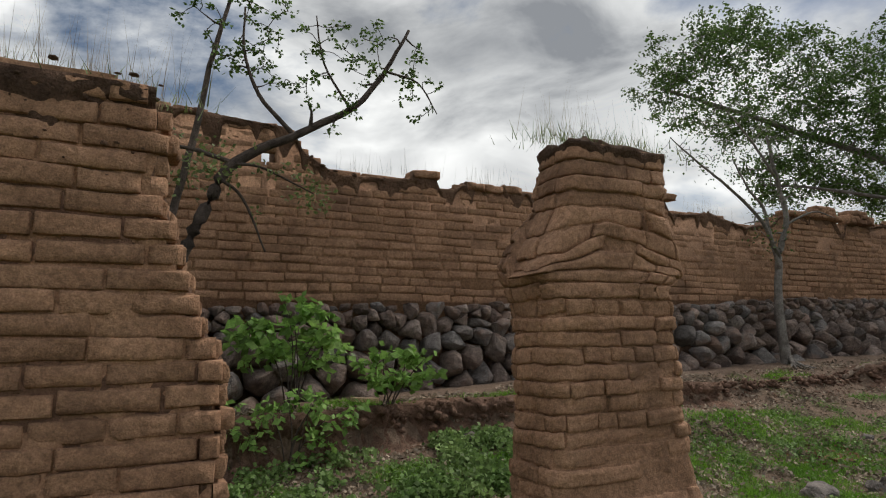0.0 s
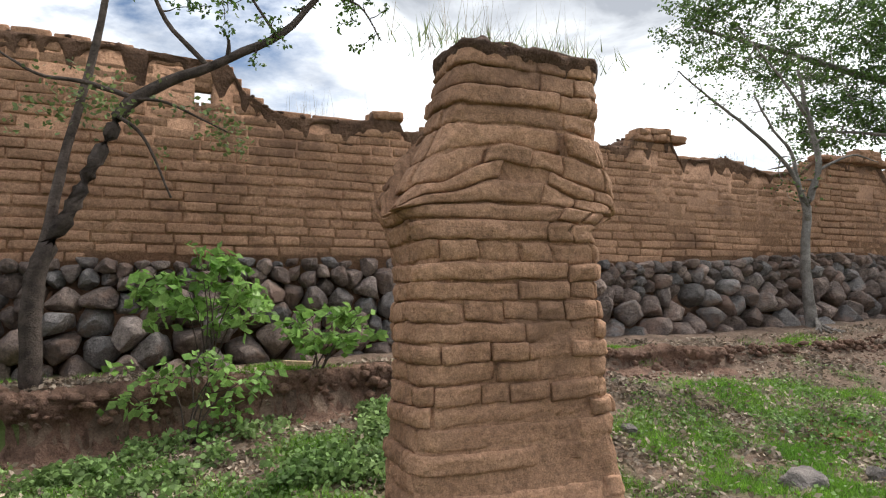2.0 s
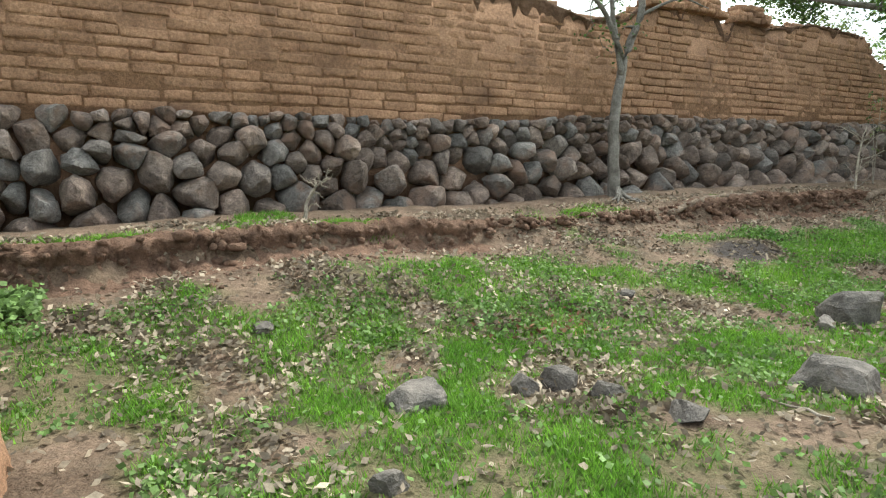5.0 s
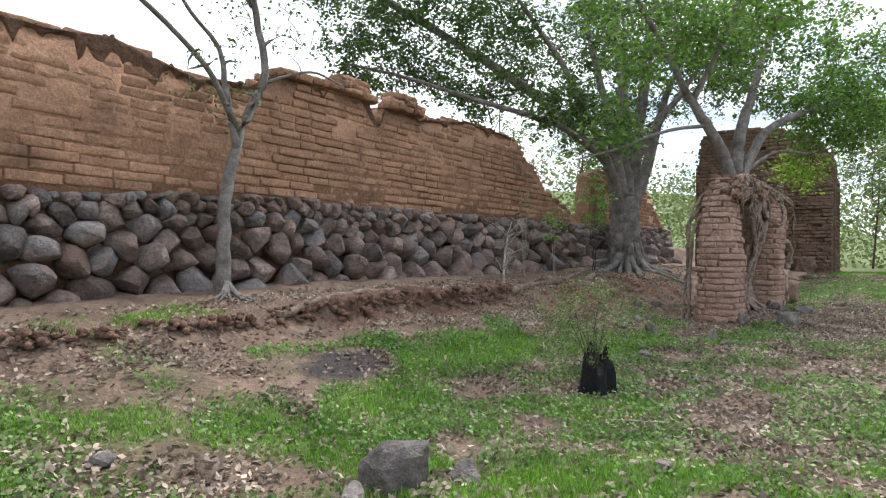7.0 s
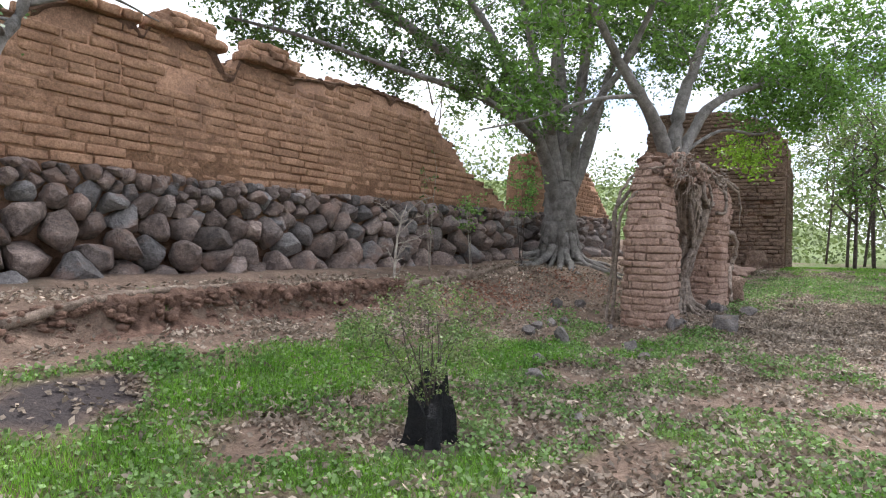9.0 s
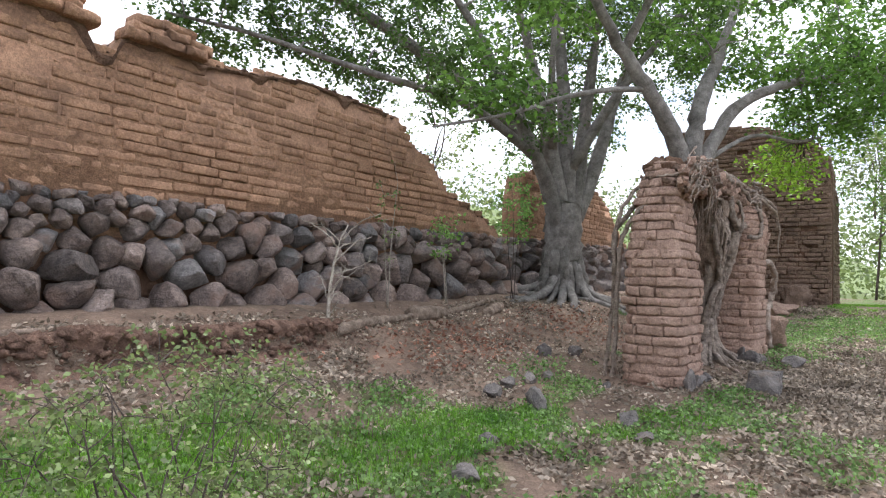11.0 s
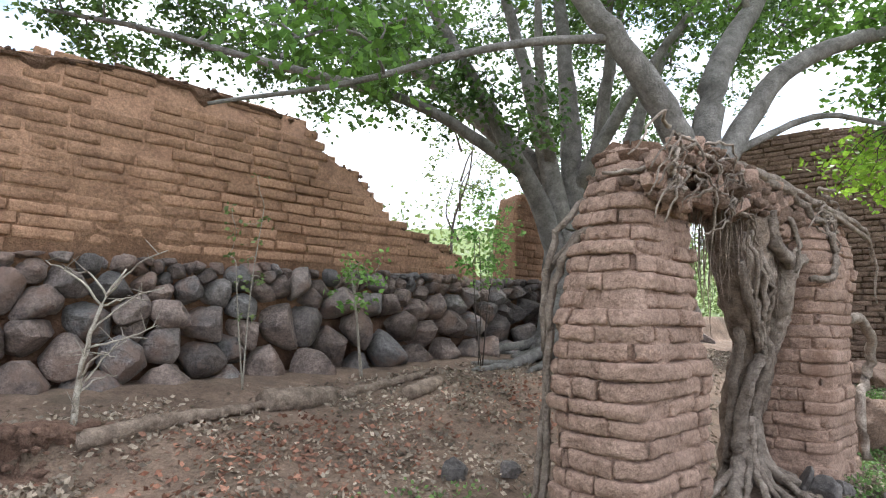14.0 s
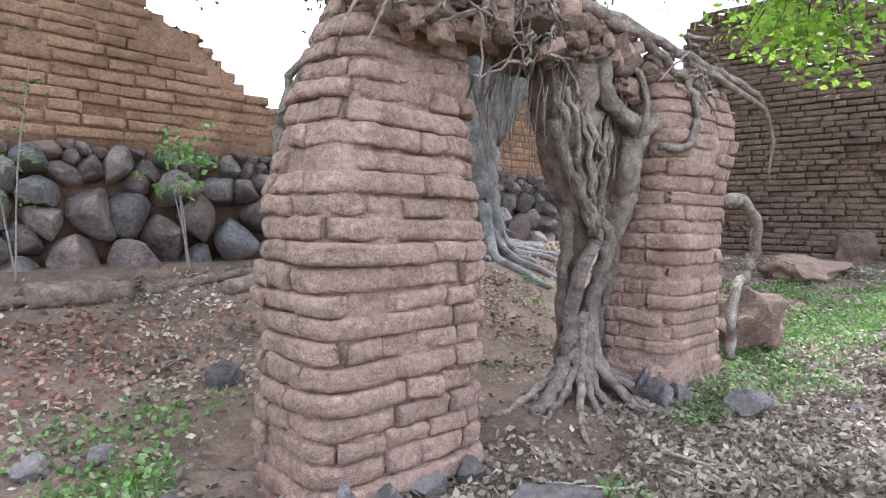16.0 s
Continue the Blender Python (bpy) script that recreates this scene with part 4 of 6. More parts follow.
def grow(tree, limbs, regions, clusters, per, leaf, bark, leaf_mat, seed, spread=0.32, twig=0.012, crown_label="", lift=0.15, droop=0.3):
    """limbs: rows of (name, points, r0, r1). Fills regions (centre, radii, weight) with leaf clusters, each joined by a bough to the nearest wood."""
    r = np.random.default_rng(seed)
    nodes = []
    for k, (name, pts, r0, r1) in enumerate(limbs):
        line = bend(sd_pts(pts), 5, r0 * 0.12, seed + k)
        rad = taper(len(line), r0, r1)
        v, f = tube(line, rad, 10 if r0 > 0.1 else 7, 0.08, seed + k)
        child(name, mesh_of(name, v, f, bark), tree)
        nodes += [(p, q) for p, q in zip(line, rad)][2:]
    P = np.array([tuple(p) for p, _ in nodes])
    R = np.array([q for _, q in nodes])
    w = np.array([g[2] for g in regions], float)
    pick = r.choice(len(regions), clusters, p=w / w.sum())
    u = r.normal(size=(clusters, 3))
    u /= np.linalg.norm(u, axis=1)[:, None]
    u *= (r.uniform(0.25, 1, clusters) ** (1 / 2.2))[:, None]
    C = np.array([tuple(at(*regions[k][0])) for k in pick])
    rad = np.array([regions[k][1] for k in pick])
    off = u * rad
    C[:, 0] += off[:, 0] * CA + off[:, 1] * SA
    C[:, 1] += off[:, 0] * SA - off[:, 1] * CA
    C[:, 2] += off[:, 2]
    order = np.argsort([np.min(np.sum((P - c) ** 2, 1)) for c in C])
    wood = Bag()
    tips = []
    for i in order:
        c = C[i]
        k = int(np.argmin(np.sum((P - c) ** 2, 1)))
        a, q = Vector(P[k]), min(R[k] * 0.65, 0.05)
        b = Vector(c)
        gap = (b - a).length
        mid = (a + b) / 2 + Vector((r.normal(), r.normal(), r.normal() + lift * 4)) * gap * 0.09
        line = bend([a, mid, b], 3, gap * 0.015, int(seed + i))
        rr = taper(len(line), max(q, twig), twig * 0.6)
        wood.add(*tube(line, rr, 5, 0, 0))
        P = np.vstack((P, [tuple(x) for x in line[2:]]))
        R = np.concatenate((R, rr[2:]))
        tips.append((a, b))
    tagged(child("branchwork", mesh_of("branchwork", wood.v, wood.f, bark), tree), kind="stuff")
    # leaves sit in sprays along a few twigs of each cluster
    ways = r.normal(size=(clusters, 5, 3)) * (1, 1, 0.6)
    ways /= np.linalg.norm(ways, axis=2)[:, :, None]
    along = r.uniform(0.15, 2.0, (clusters, per))
    way = ways[np.arange(clusters)[:, None], r.integers(0, 5, (clusters, per))]
    cen = C[:, None, :] + way * (along * spread)[:, :, None] + r.normal(size=(clusters, per, 3)) * spread * 0.2
    cen[:, :, 2] -= 0.12 * spread * along ** 2
    cen = cen.reshape(-1, 3)
    tagged(child("crown", soup("crown", leaf_quads(cen, leaf, r, droop), leaf_mat), tree), crown_label)
    return C


def fig_tree_big():
    t = tagged(new("fig_tree"), "huge grey fig tree with buttress roots over a broken wall", "tree")
    limbs = [
        ("trunk", [(20.5, 0.9, 0.7), (20.5, 0.9, 1.3), (20.5, 0.9, 2.0), (20.5, 0.9, 2.7), (20.55, 0.9, 3.3)], 0.47, 0.42),
        ("limb", [(20.4, 0.9, 2.4), (19.75, 0.85, 3.6), (19.0, 0.8, 4.4), (18.4, 0.6, 5.3), (17.6, 0.2, 6.6), (16.6, -0.6, 8.2)], 0.2, 0.05),
        ("limb", [(20.4, 0.9, 2.9), (20.0, 0.8, 4.5), (19.6, 0.6, 6.0), (19.0, 0.2, 8.5)], 0.22, 0.06),
        ("limb", [(20.6, 0.9, 2.9), (20.6, 0.9, 4.6), (20.5, 0.8, 6.8), (20.6, 0.4, 9.5)], 0.26, 0.07),
        ("limb", [(20.8, 0.9, 2.8), (21.3, 0.95, 4.4), (21.9, 0.9, 6.6), (22.8, 0.9, 9.0)], 0.24, 0.06),
        ("limb", [(20.9, 1.0, 2.9), (21.9, 1.2, 4.6), (22.8, 1.4, 6.6), (24.6, 1.6, 8.8)], 0.22, 0.06),
        ("limb", [(19.2, 0.82, 4.1), (18.3, 0.6, 4.5), (17.2, 0.2, 4.9), (15.8, -1.0, 5.3), (14.5, -2.6, 5.9), (13.4, -3.8, 6.2)], 0.11, 0.03),
        ("limb", [(20.2, 0.7, 4.2), (18.6, -1.4, 6.4), (15.6, -3.8, 8.3), (11.6, -5.8, 9.9)], 0.2, 0.05),
        ("limb", [(20.6, 1.0, 4.0), (20.8, 2.0, 5.6), (21.6, 3.2, 7.6)], 0.15, 0.05),
        ("limb", [(20.0, 0.85, 4.4), (19.2, 1.2, 5.6), (18.6, 1.6, 7.4)], 0.13, 0.04),
        ("limb", [(21.5, 0.95, 5.0), (21.2, 1.3, 6.4), (20.6, 1.7, 8.0)], 0.12, 0.04),
    ]
    r = random.Random(2)
    for k in range(24):          # buttress roots
        a = -2.4 + 4.2 * k / 23 + r.uniform(-0.12, 0.12)
        L = r.uniform(0.9, 2.4)
        cs, cd = math.sin(a), math.cos(a)
        pts = [(20.5 + cs * 0.36, 0.9 + cd * 0.36, 2.0 + r.uniform(-0.3, 0.5)), (20.5 + cs * 0.55, 0.9 + cd * 0.53, 1.35)]
        for q in (0.55, 0.8, 1.0):
            s_, d_ = 20.4 + cs * L * q * 1.1 + r.uniform(-0.12, 0.12), 0.9 + cd * L * q * 0.9 + r.uniform(-0.1, 0.1)
            pts.append((s_, d_, gz(s_, max(d_, 0.3)) + 0.05 * (1.4 - q)))
        limbs.append(("root", pts, 0.11 * r.uniform(0.6, 1.3), 0.035))
    regions = [((14.2, -4.4, 10.0), (4.4, 3.0, 2.0), 3.4), ((14.4, -3.6, 6.6), (1.7, 1.2, 0.9), 0.7), ((16.8, -2.2, 7.2), (2.4, 2.0, 2.0), 1.6), ((19.2, -0.6, 9.4), (4.8, 3.4, 2.6), 3), ((24.0, 1.0, 8.6), (3.8, 3.4, 2.4), 2.2), ((17.4, 0.5, 5.3), (1.6, 0.7, 0.7), 0.45), ((18.6, 1.4, 4.9), (0.7, 0.4, 0.7), 0.14), ((21.5, 3.0, 7.8), (2.4, 1.6, 1.3), 0.8), ((24.5, -1.0, 6.2), (2.5, 1.6, 1.6), 0.9)]
    grow(t, limbs, regions, 1400, 60, 0.11, BARK, LEAF_FIG, 101, 0.27, crown_label="dense dark green glossy leaves")


def fig_tree_small():
    t = tagged(new("strangler_fig"), "grey fig tree rooted on top of the adobe arch", "tree")
    limbs = [
        ("trunk", [(17.0, 4.65, 2.75), (17.0, 4.62, 3.0), (17.0, 4.6, 3.3)], 0.26, 0.2),
        ("limb", [(16.95, 4.6, 3.05), (16.55, 4.45, 3.6), (16.0, 4.25, 4.2), (15.6, 4.0, 4.7), (14.8, 3.7, 5.6), (13.2, 3.3, 6.8)], 0.15, 0.035),
        ("limb", [(17.0, 4.62, 3.1), (17.3, 4.65, 4.1), (18.3, 4.7, 5.2), (19.5, 4.8, 6.6), (21, 5, 7.8)], 0.15, 0.04),
        ("limb", [(17.1, 4.7, 3.1), (18.0, 5.0, 4.2), (18.9, 5.55, 4.75), (20, 6.0, 5.1), (21.5, 6.6, 5.6)], 0.12, 0.03),
        ("limb", [(17.1, 4.75, 3.2), (17.9, 4.95, 3.6), (18.6, 5.25, 3.9), (19.6, 5.7, 3.95), (20.6, 6.0, 4.2)], 0.045, 0.02),
        ("limb", [(16.1, 4.3, 4.15), (15.2, 3.7, 3.95), (14.2, 3.1, 3.5), (13.3, 2.6, 3.2)], 0.045, 0.014),
        ("limb", [(15.7, 4.05, 4.6), (15.6, 4.6, 5.6), (15.0, 5.2, 6.6)], 0.07, 0.03),
    ]
    regions = [((14.4, 3.4, 5.9), (2.2, 1.2, 1.2), 1.2), ((19.2, 5.0, 6.5), (2.6, 1.8, 1.4), 1.6), ((15.6, 5.0, 6.4), (1.6, 1.2, 1.0), 0.8), ((20.6, 6.2, 5.0), (1.9, 1.2, 0.9), 1.5), ((22.8, 7.0, 6.4), (2.4, 1.6, 1.2), 1.6), ((13.9, 3.0, 3.9), (0.9, 0.5, 0.45), 0.25)]
    grow(t, limbs, regions, 600, 46, 0.10, BARK, LEAF_FIG2, 202, 0.25, crown_label="green oval leaves with gaps")
    r = np.random.default_rng(5)
    c = np.array([tuple(at(20.6 + q[0] * 0.75, 5.45 + q[1] * 0.45, 3.75 + q[2] * 0.38)) for q in r.normal(size=(46, 3)) * 0.7])
    cen = np.repeat(c, 20, 0) + r.normal(size=(46 * 20, 3)) * (0.16, 0.16, 0.1)
    tagged(child("young_foliage", soup("young_foliage", leaf_quads(cen, 0.10, r), LEAF_LIGHT), t), "bright yellow-green young leaves")
    wood = Bag()
    base = at(19.8, 5.75, 4.0)
    for k, p in enumerate(c[::5]):
        wood.add(*tube(bend([base, (base + Vector(p)) / 2 + Vector((0, 0, 0.15)), Vector(p)], 3, 0.02, k), taper(7, 0.012, 0.004), 4))
    tagged(child("shoot_wood", mesh_of("shoot_wood", wood.v, wood.f, BARK_DARK), t), kind="stuff")


fig_tree_big()
fig_tree_small()


def bare_tree():
    t = tagged(new("bare_tree"), "slim pale tree with nearly bare branches against the footing", "tree")
    limbs = [("trunk", [(7.25, 0.55, 0.7), (7.3, 0.5, 1.3), (7.36, 0.45, 2.2), (7.6, 0.4, 3.0), (7.95, 0.4, 3.85), (7.75, 0.4, 4.8), (7.6, 0.4, 5.6)], 0.105, 0.03),
             ("limb", [(7.5, 0.45, 2.75), (7.36, 0.4, 3.5), (7.25, 0.4, 4.0), (6.85, 0.4, 4.35), (6.3, 0.5, 4.9)], 0.05, 0.015),
             ("limb", [(7.9, 0.4, 3.7), (8.6, 0.6, 4.0), (9.2, 0.7, 3.9)], 0.03, 0.008),
             ("limb", [(7.75, 0.4, 4.7), (7.1, 0.4, 5.4), (6.0, 0.5, 6.1)], 0.035, 0.01),
             ("limb", [(7.5, 0.45, 3.0), (7.0, 0.5, 3.7), (6.1, 0.5, 4.3), (5.2, 0.5, 4.75), (4.6, 0.5, 5.1)], 0.045, 0.01)]
    r = random.Random(3)
    for k in range(6):
        a = r.uniform(-1.4, 1.4)
        limbs.append(("root", [(7.28, 0.6, 1.0), (7.28 + math.sin(a) * 0.18, 0.75, 0.86), (7.28 + math.sin(a) * 0.5, 0.72 + math.cos(a) * 0.3, gz(7.28 + math.sin(a) * 0.5, 0.9))], 0.04, 0.012))
    regions = [((5.4, 0.5, 4.9), (1.0, 0.4, 0.5), 1), ((6.6, 0.4, 5.5), (1.0, 0.8, 0.9), 2), ((8.0, 0.4, 4.9), (0.9, 0.7, 0.9), 2), ((7.2, 0.45, 3.6), (0.6, 0.4, 0.7), 1)]
    grow(t, limbs, regions, 190, 6, 0.06, BARK, LEAF_FIG, 303, 0.2, 0.006, "few small green leaves")


bare_tree()


def leaning_tree():
    t = tagged(new("leaning_tree"), "crooked slender tree with tufts of budding leaves", "tree")
    limbs = [("trunk", [(-4.0, 1.3, 0.5), (-4.02, 1.3, 1.6), (-3.75, 1.3, 2.3), (-3.48, 1.3, 3.0), (-3.24, 1.3, 3.42), (-2.55, 1.3, 3.85), (-1.85, 1.3, 4.3), (-1.42, 1.3, 4.9), (-1.1, 1.3, 5.5)], 0.10, 0.02),
             ("limb", [(-4.02, 1.25, 1.65), (-3.85, 1.2, 2.8), (-3.66, 1.2, 3.8), (-3.52, 1.2, 4.7), (-3.3, 1.2, 5.6)], 0.055, 0.02),
             ("limb", [(-3.42, 1.35, 3.2), (-3.17, 1.4, 2.98), (-2.91, 1.4, 2.4)], 0.022, 0.01),
             ("limb", [(-3.3, 1.3, 3.4), (-3.7, 1.4, 3.47), (-4.08, 1.4, 3.5), (-4.5, 1.4, 3.75)], 0.03, 0.008),
             ("limb", [(-3.35, 1.3, 3.38), (-2.97, 1.4, 3.35), (-2.4, 1.5, 3.08)], 0.022, 0.008),
             ("limb", [(-2.6, 1.3, 3.82), (-3.01, 1.3, 4.25), (-3.19, 1.3, 4.75), (-3.2, 1.3, 5.3)], 0.03, 0.01),
             ("limb", [(-1.9, 1.3, 4.25), (-2.25, 1.3, 4.8), (-2.35, 1.3, 5.4)], 0.018, 0.008),
             ("limb", [(-1.42, 1.3, 4.85), (-1.0, 1.35, 4.75), (-0.75, 1.4, 4.35)], 0.018, 0.007)]
    regions = [((-3.3, 1.3, 5.1), (0.65, 0.4, 0.7), 2), ((-2.7, 1.3, 4.9), (0.6, 0.4, 0.6), 2), ((-1.5, 1.3, 5.1), (0.8, 0.4, 0.5), 2), ((-0.9, 1.35, 4.6), (0.35, 0.3, 0.4), 0.8), ((-2.2, 1.35, 4.2), (0.5, 0.3, 0.3), 0.7)]
    grow(t, limbs, regions, 130, 16, 0.055, BARK_DARK, LEAF_FIG, 404, 0.05, 0.006, "small dark tufts of budding leaves")
    r = np.random.default_rng(8)
    c = np.array([tuple(at(-3.6 + q[0] * 0.5, 1.4 + q[1] * 0.2, 3.3 + q[2] * 0.22)) for q in r.normal(size=(34, 3)) * 0.8] + [tuple(at(-2.45 + q[0] * 0.18, 1.5 + q[1] * 0.1, 3.1 + q[2] * 0.1)) for q in r.normal(size=(14, 3))])
    cen = np.repeat(c, 12, 0) + r.normal(size=(len(c) * 12, 3)) * 0.05
    tagged(child("low_leaves", soup("low_leaves", leaf_quads(cen, 0.06, r), LEAF_OLIVE), t), "pale green young leaves")


leaning_tree()


def bush(name, label, cat, s, d, z0, centre, radii, stems, clusters, per, leaf, mat, bark, seed, spread=0.07, twig=0.004):
    t = tagged(new(name), label, cat)
    r = random.Random(seed)
    limbs = []
    for k in range(stems):
        e = (centre[0] + r.uniform(-0.6, 0.6) * radii[0], centre[1] + r.uniform(-0.6, 0.6) * radii[1], centre[2] + r.uniform(-0.2, 0.6) * radii[2])
        m = ((s + e[0]) / 2 + r.uniform(-0.1, 0.1) * radii[0], (d + e[1]) / 2, (z0 + e[2]) / 2 + 0.05)
        limbs.append(("stem", [(s + r.uniform(-0.05, 0.05), d + r.uniform(-0.05, 0.05), z0), m, e], twig * 2.5, twig))
    grow(t, limbs, [(centre, radii, 1)], clusters, per, leaf, bark, mat, seed, spread, twig, "leafy crown")
    return t


bush("shrub", "leafy bright green shrub before the boulders", "shrub", -2.55, 1.2, gz(-2.55, 1.2) - 0.05, (-2.5, 1.2, 1.5), (0.72, 0.4, 0.42), 7, 40, 17, 0.13, LEAF_BUSH, BARK_DARK, 51, 0.085)
bush("shrub", "small bright green shrub on the earth bank", "shrub", -1.5, 1.45, gz(-1.5, 1.45) - 0.05, (-1.35, 1.5, 1.12), (0.52, 0.3, 0.26), 5, 22, 16, 0.12, LEAF_BUSH, BARK_DARK, 52, 0.08)
bush("weed_shrub", "straggling green weeds below the earth bank", "shrub", -2.7, 1.8, gz(-2.7, 1.8) - 0.05, (-2.65, 1.85, 0.62), (0.7, 0.25, 0.38), 6, 26, 12, 0.10, LEAF_BUSH, BARK_DARK, 53, 0.09)
bush("feathery_shrub", "thin olive-green shrub growing out of a burnt stump", "shrub", 8.86, 4.85, gz(8.86, 4.85) + 0.15, (8.95, 4.75, 0.72), (0.8, 0.6, 0.44), 14, 190, 24, 0.026, LEAF_OLIVE, BARK_DARK, 54, 0.06, 0.0025)
bush("sapling", "thin sapling with sparse leaves before the boulders", "sapling", 16.18, 0.75, gz(16.18, 0.75) - 0.05, (16.1, 0.75, 2.15), (0.4, 0.25, 0.45), 3, 26, 9, 0.075, LEAF_BUSH, TWIG, 55, 0.08)
bush("sapling", "young green sapling beside the big roots", "sapling", 18.2, 0.9, gz(18.2, 0.9) - 0.05, (18.25, 0.9, 2.9), (0.6, 0.35, 0.9), 3, 50, 14, 0.08, LEAF_BUSH, BARK_DARK, 56, 0.1)
bush("sapling", "thin pale sapling with a few leaf tips", "sapling", 14.6, 0.8, gz(14.6, 0.8) - 0.05, (14.6, 0.8, 2.4), (0.25, 0.15, 0.9), 2, 16, 7, 0.06, LEAF_OLIVE, TWIG, 57, 0.06)


def dry_shrub(s, d, h, seed, label, n=9):
    t = tagged(new("dry_shrub"), label, "shrub")
    r = random.Random(seed)
    z = gz(s, d) - 0.03
    wood = Bag()
    main = [(s, d, z), (s + 0.03, d, z + h * 0.4), (s + 0.12, d, z + h * 0.75), (s + r.uniform(0.1, 0.5), d, z + h)]
    line = bend(sd_pts(main), 4, 0.012, seed)
    child("stem", mesh_of("stem", *tube(line, taper(len(line), 0.028, 0.008), 6), TWIG), t)
    for k in range(n):
        i = r.randrange(1, len(line) - 1)
        a = line[i]
        e = a + Vector((r.uniform(-1, 1), r.uniform(-0.6, 0.6), r.uniform(0.1, 0.9))) * h * 0.45
        m = (a + e) / 2 + Vector((0, 0, r.uniform(-0.05, 0.12)))
        wood.add(*tube(bend([a, m, e], 4, 0.012, seed + k), taper(9, 0.011, 0.004), 5))
        for q in range(3):
            f = m + (e - m) * r.random()
            wood.add(*tube([f, f + Vector((r.uniform(-1, 1), r.uniform(-1, 1), r.uniform(-0.2, 1))) * h * 0.12], [0.005, 0.002], 4))
    tagged(child("twigwork", mesh_of("twigwork", wood.v, wood.f, TWIG), t), kind="stuff")


dry_shrub(12.98, 1.25, 1.3, 61, "leafless pale shrub on the bank's edge", 12)
dry_shrub(-4.7, 6.3, 0.75, 62, "small leafless shrub before the near wall", 8)
dry_shrub(-4.25, 6.6, 0.4, 63, "tiny leafless shrub before the near wall", 6)
dry_shrub(2.2, 0.9, 0.5, 64, "tangle of dry twigs before the boulders", 9)


def rock_mesh(seed, sub=2, lump=0.09, cuts=11):
    r = random.Random(seed)
    bm = bmesh.new()
    bmesh.ops.create_icosphere(bm, subdivisions=sub, radius=1)
    for _ in range(cuts):          # broken flat faces
        n = Vector((r.gauss(0, 1), r.gauss(0, 1), r.gauss(0, 0.8))).normalized()
        h = r.uniform(0.45, 0.8)
        for v in bm.verts:
            k = v.co.dot(n)
            if k > h:
                v.co -= n * (k - h)
    for v in bm.verts:
        v.co *= 1 + lump * noise.noise(v.co * 2.3 + Vector((seed, 0, 0))) + lump * 0.5 * noise.noise(v.co * 6 + Vector((0, seed, 0)))
    vs = [tuple(v.co) for v in bm.verts]
    bm.verts.index_update()
    fs = [tuple(v.index for v in f.verts) for f in bm.faces]
    bm.free()
    return vs, fs


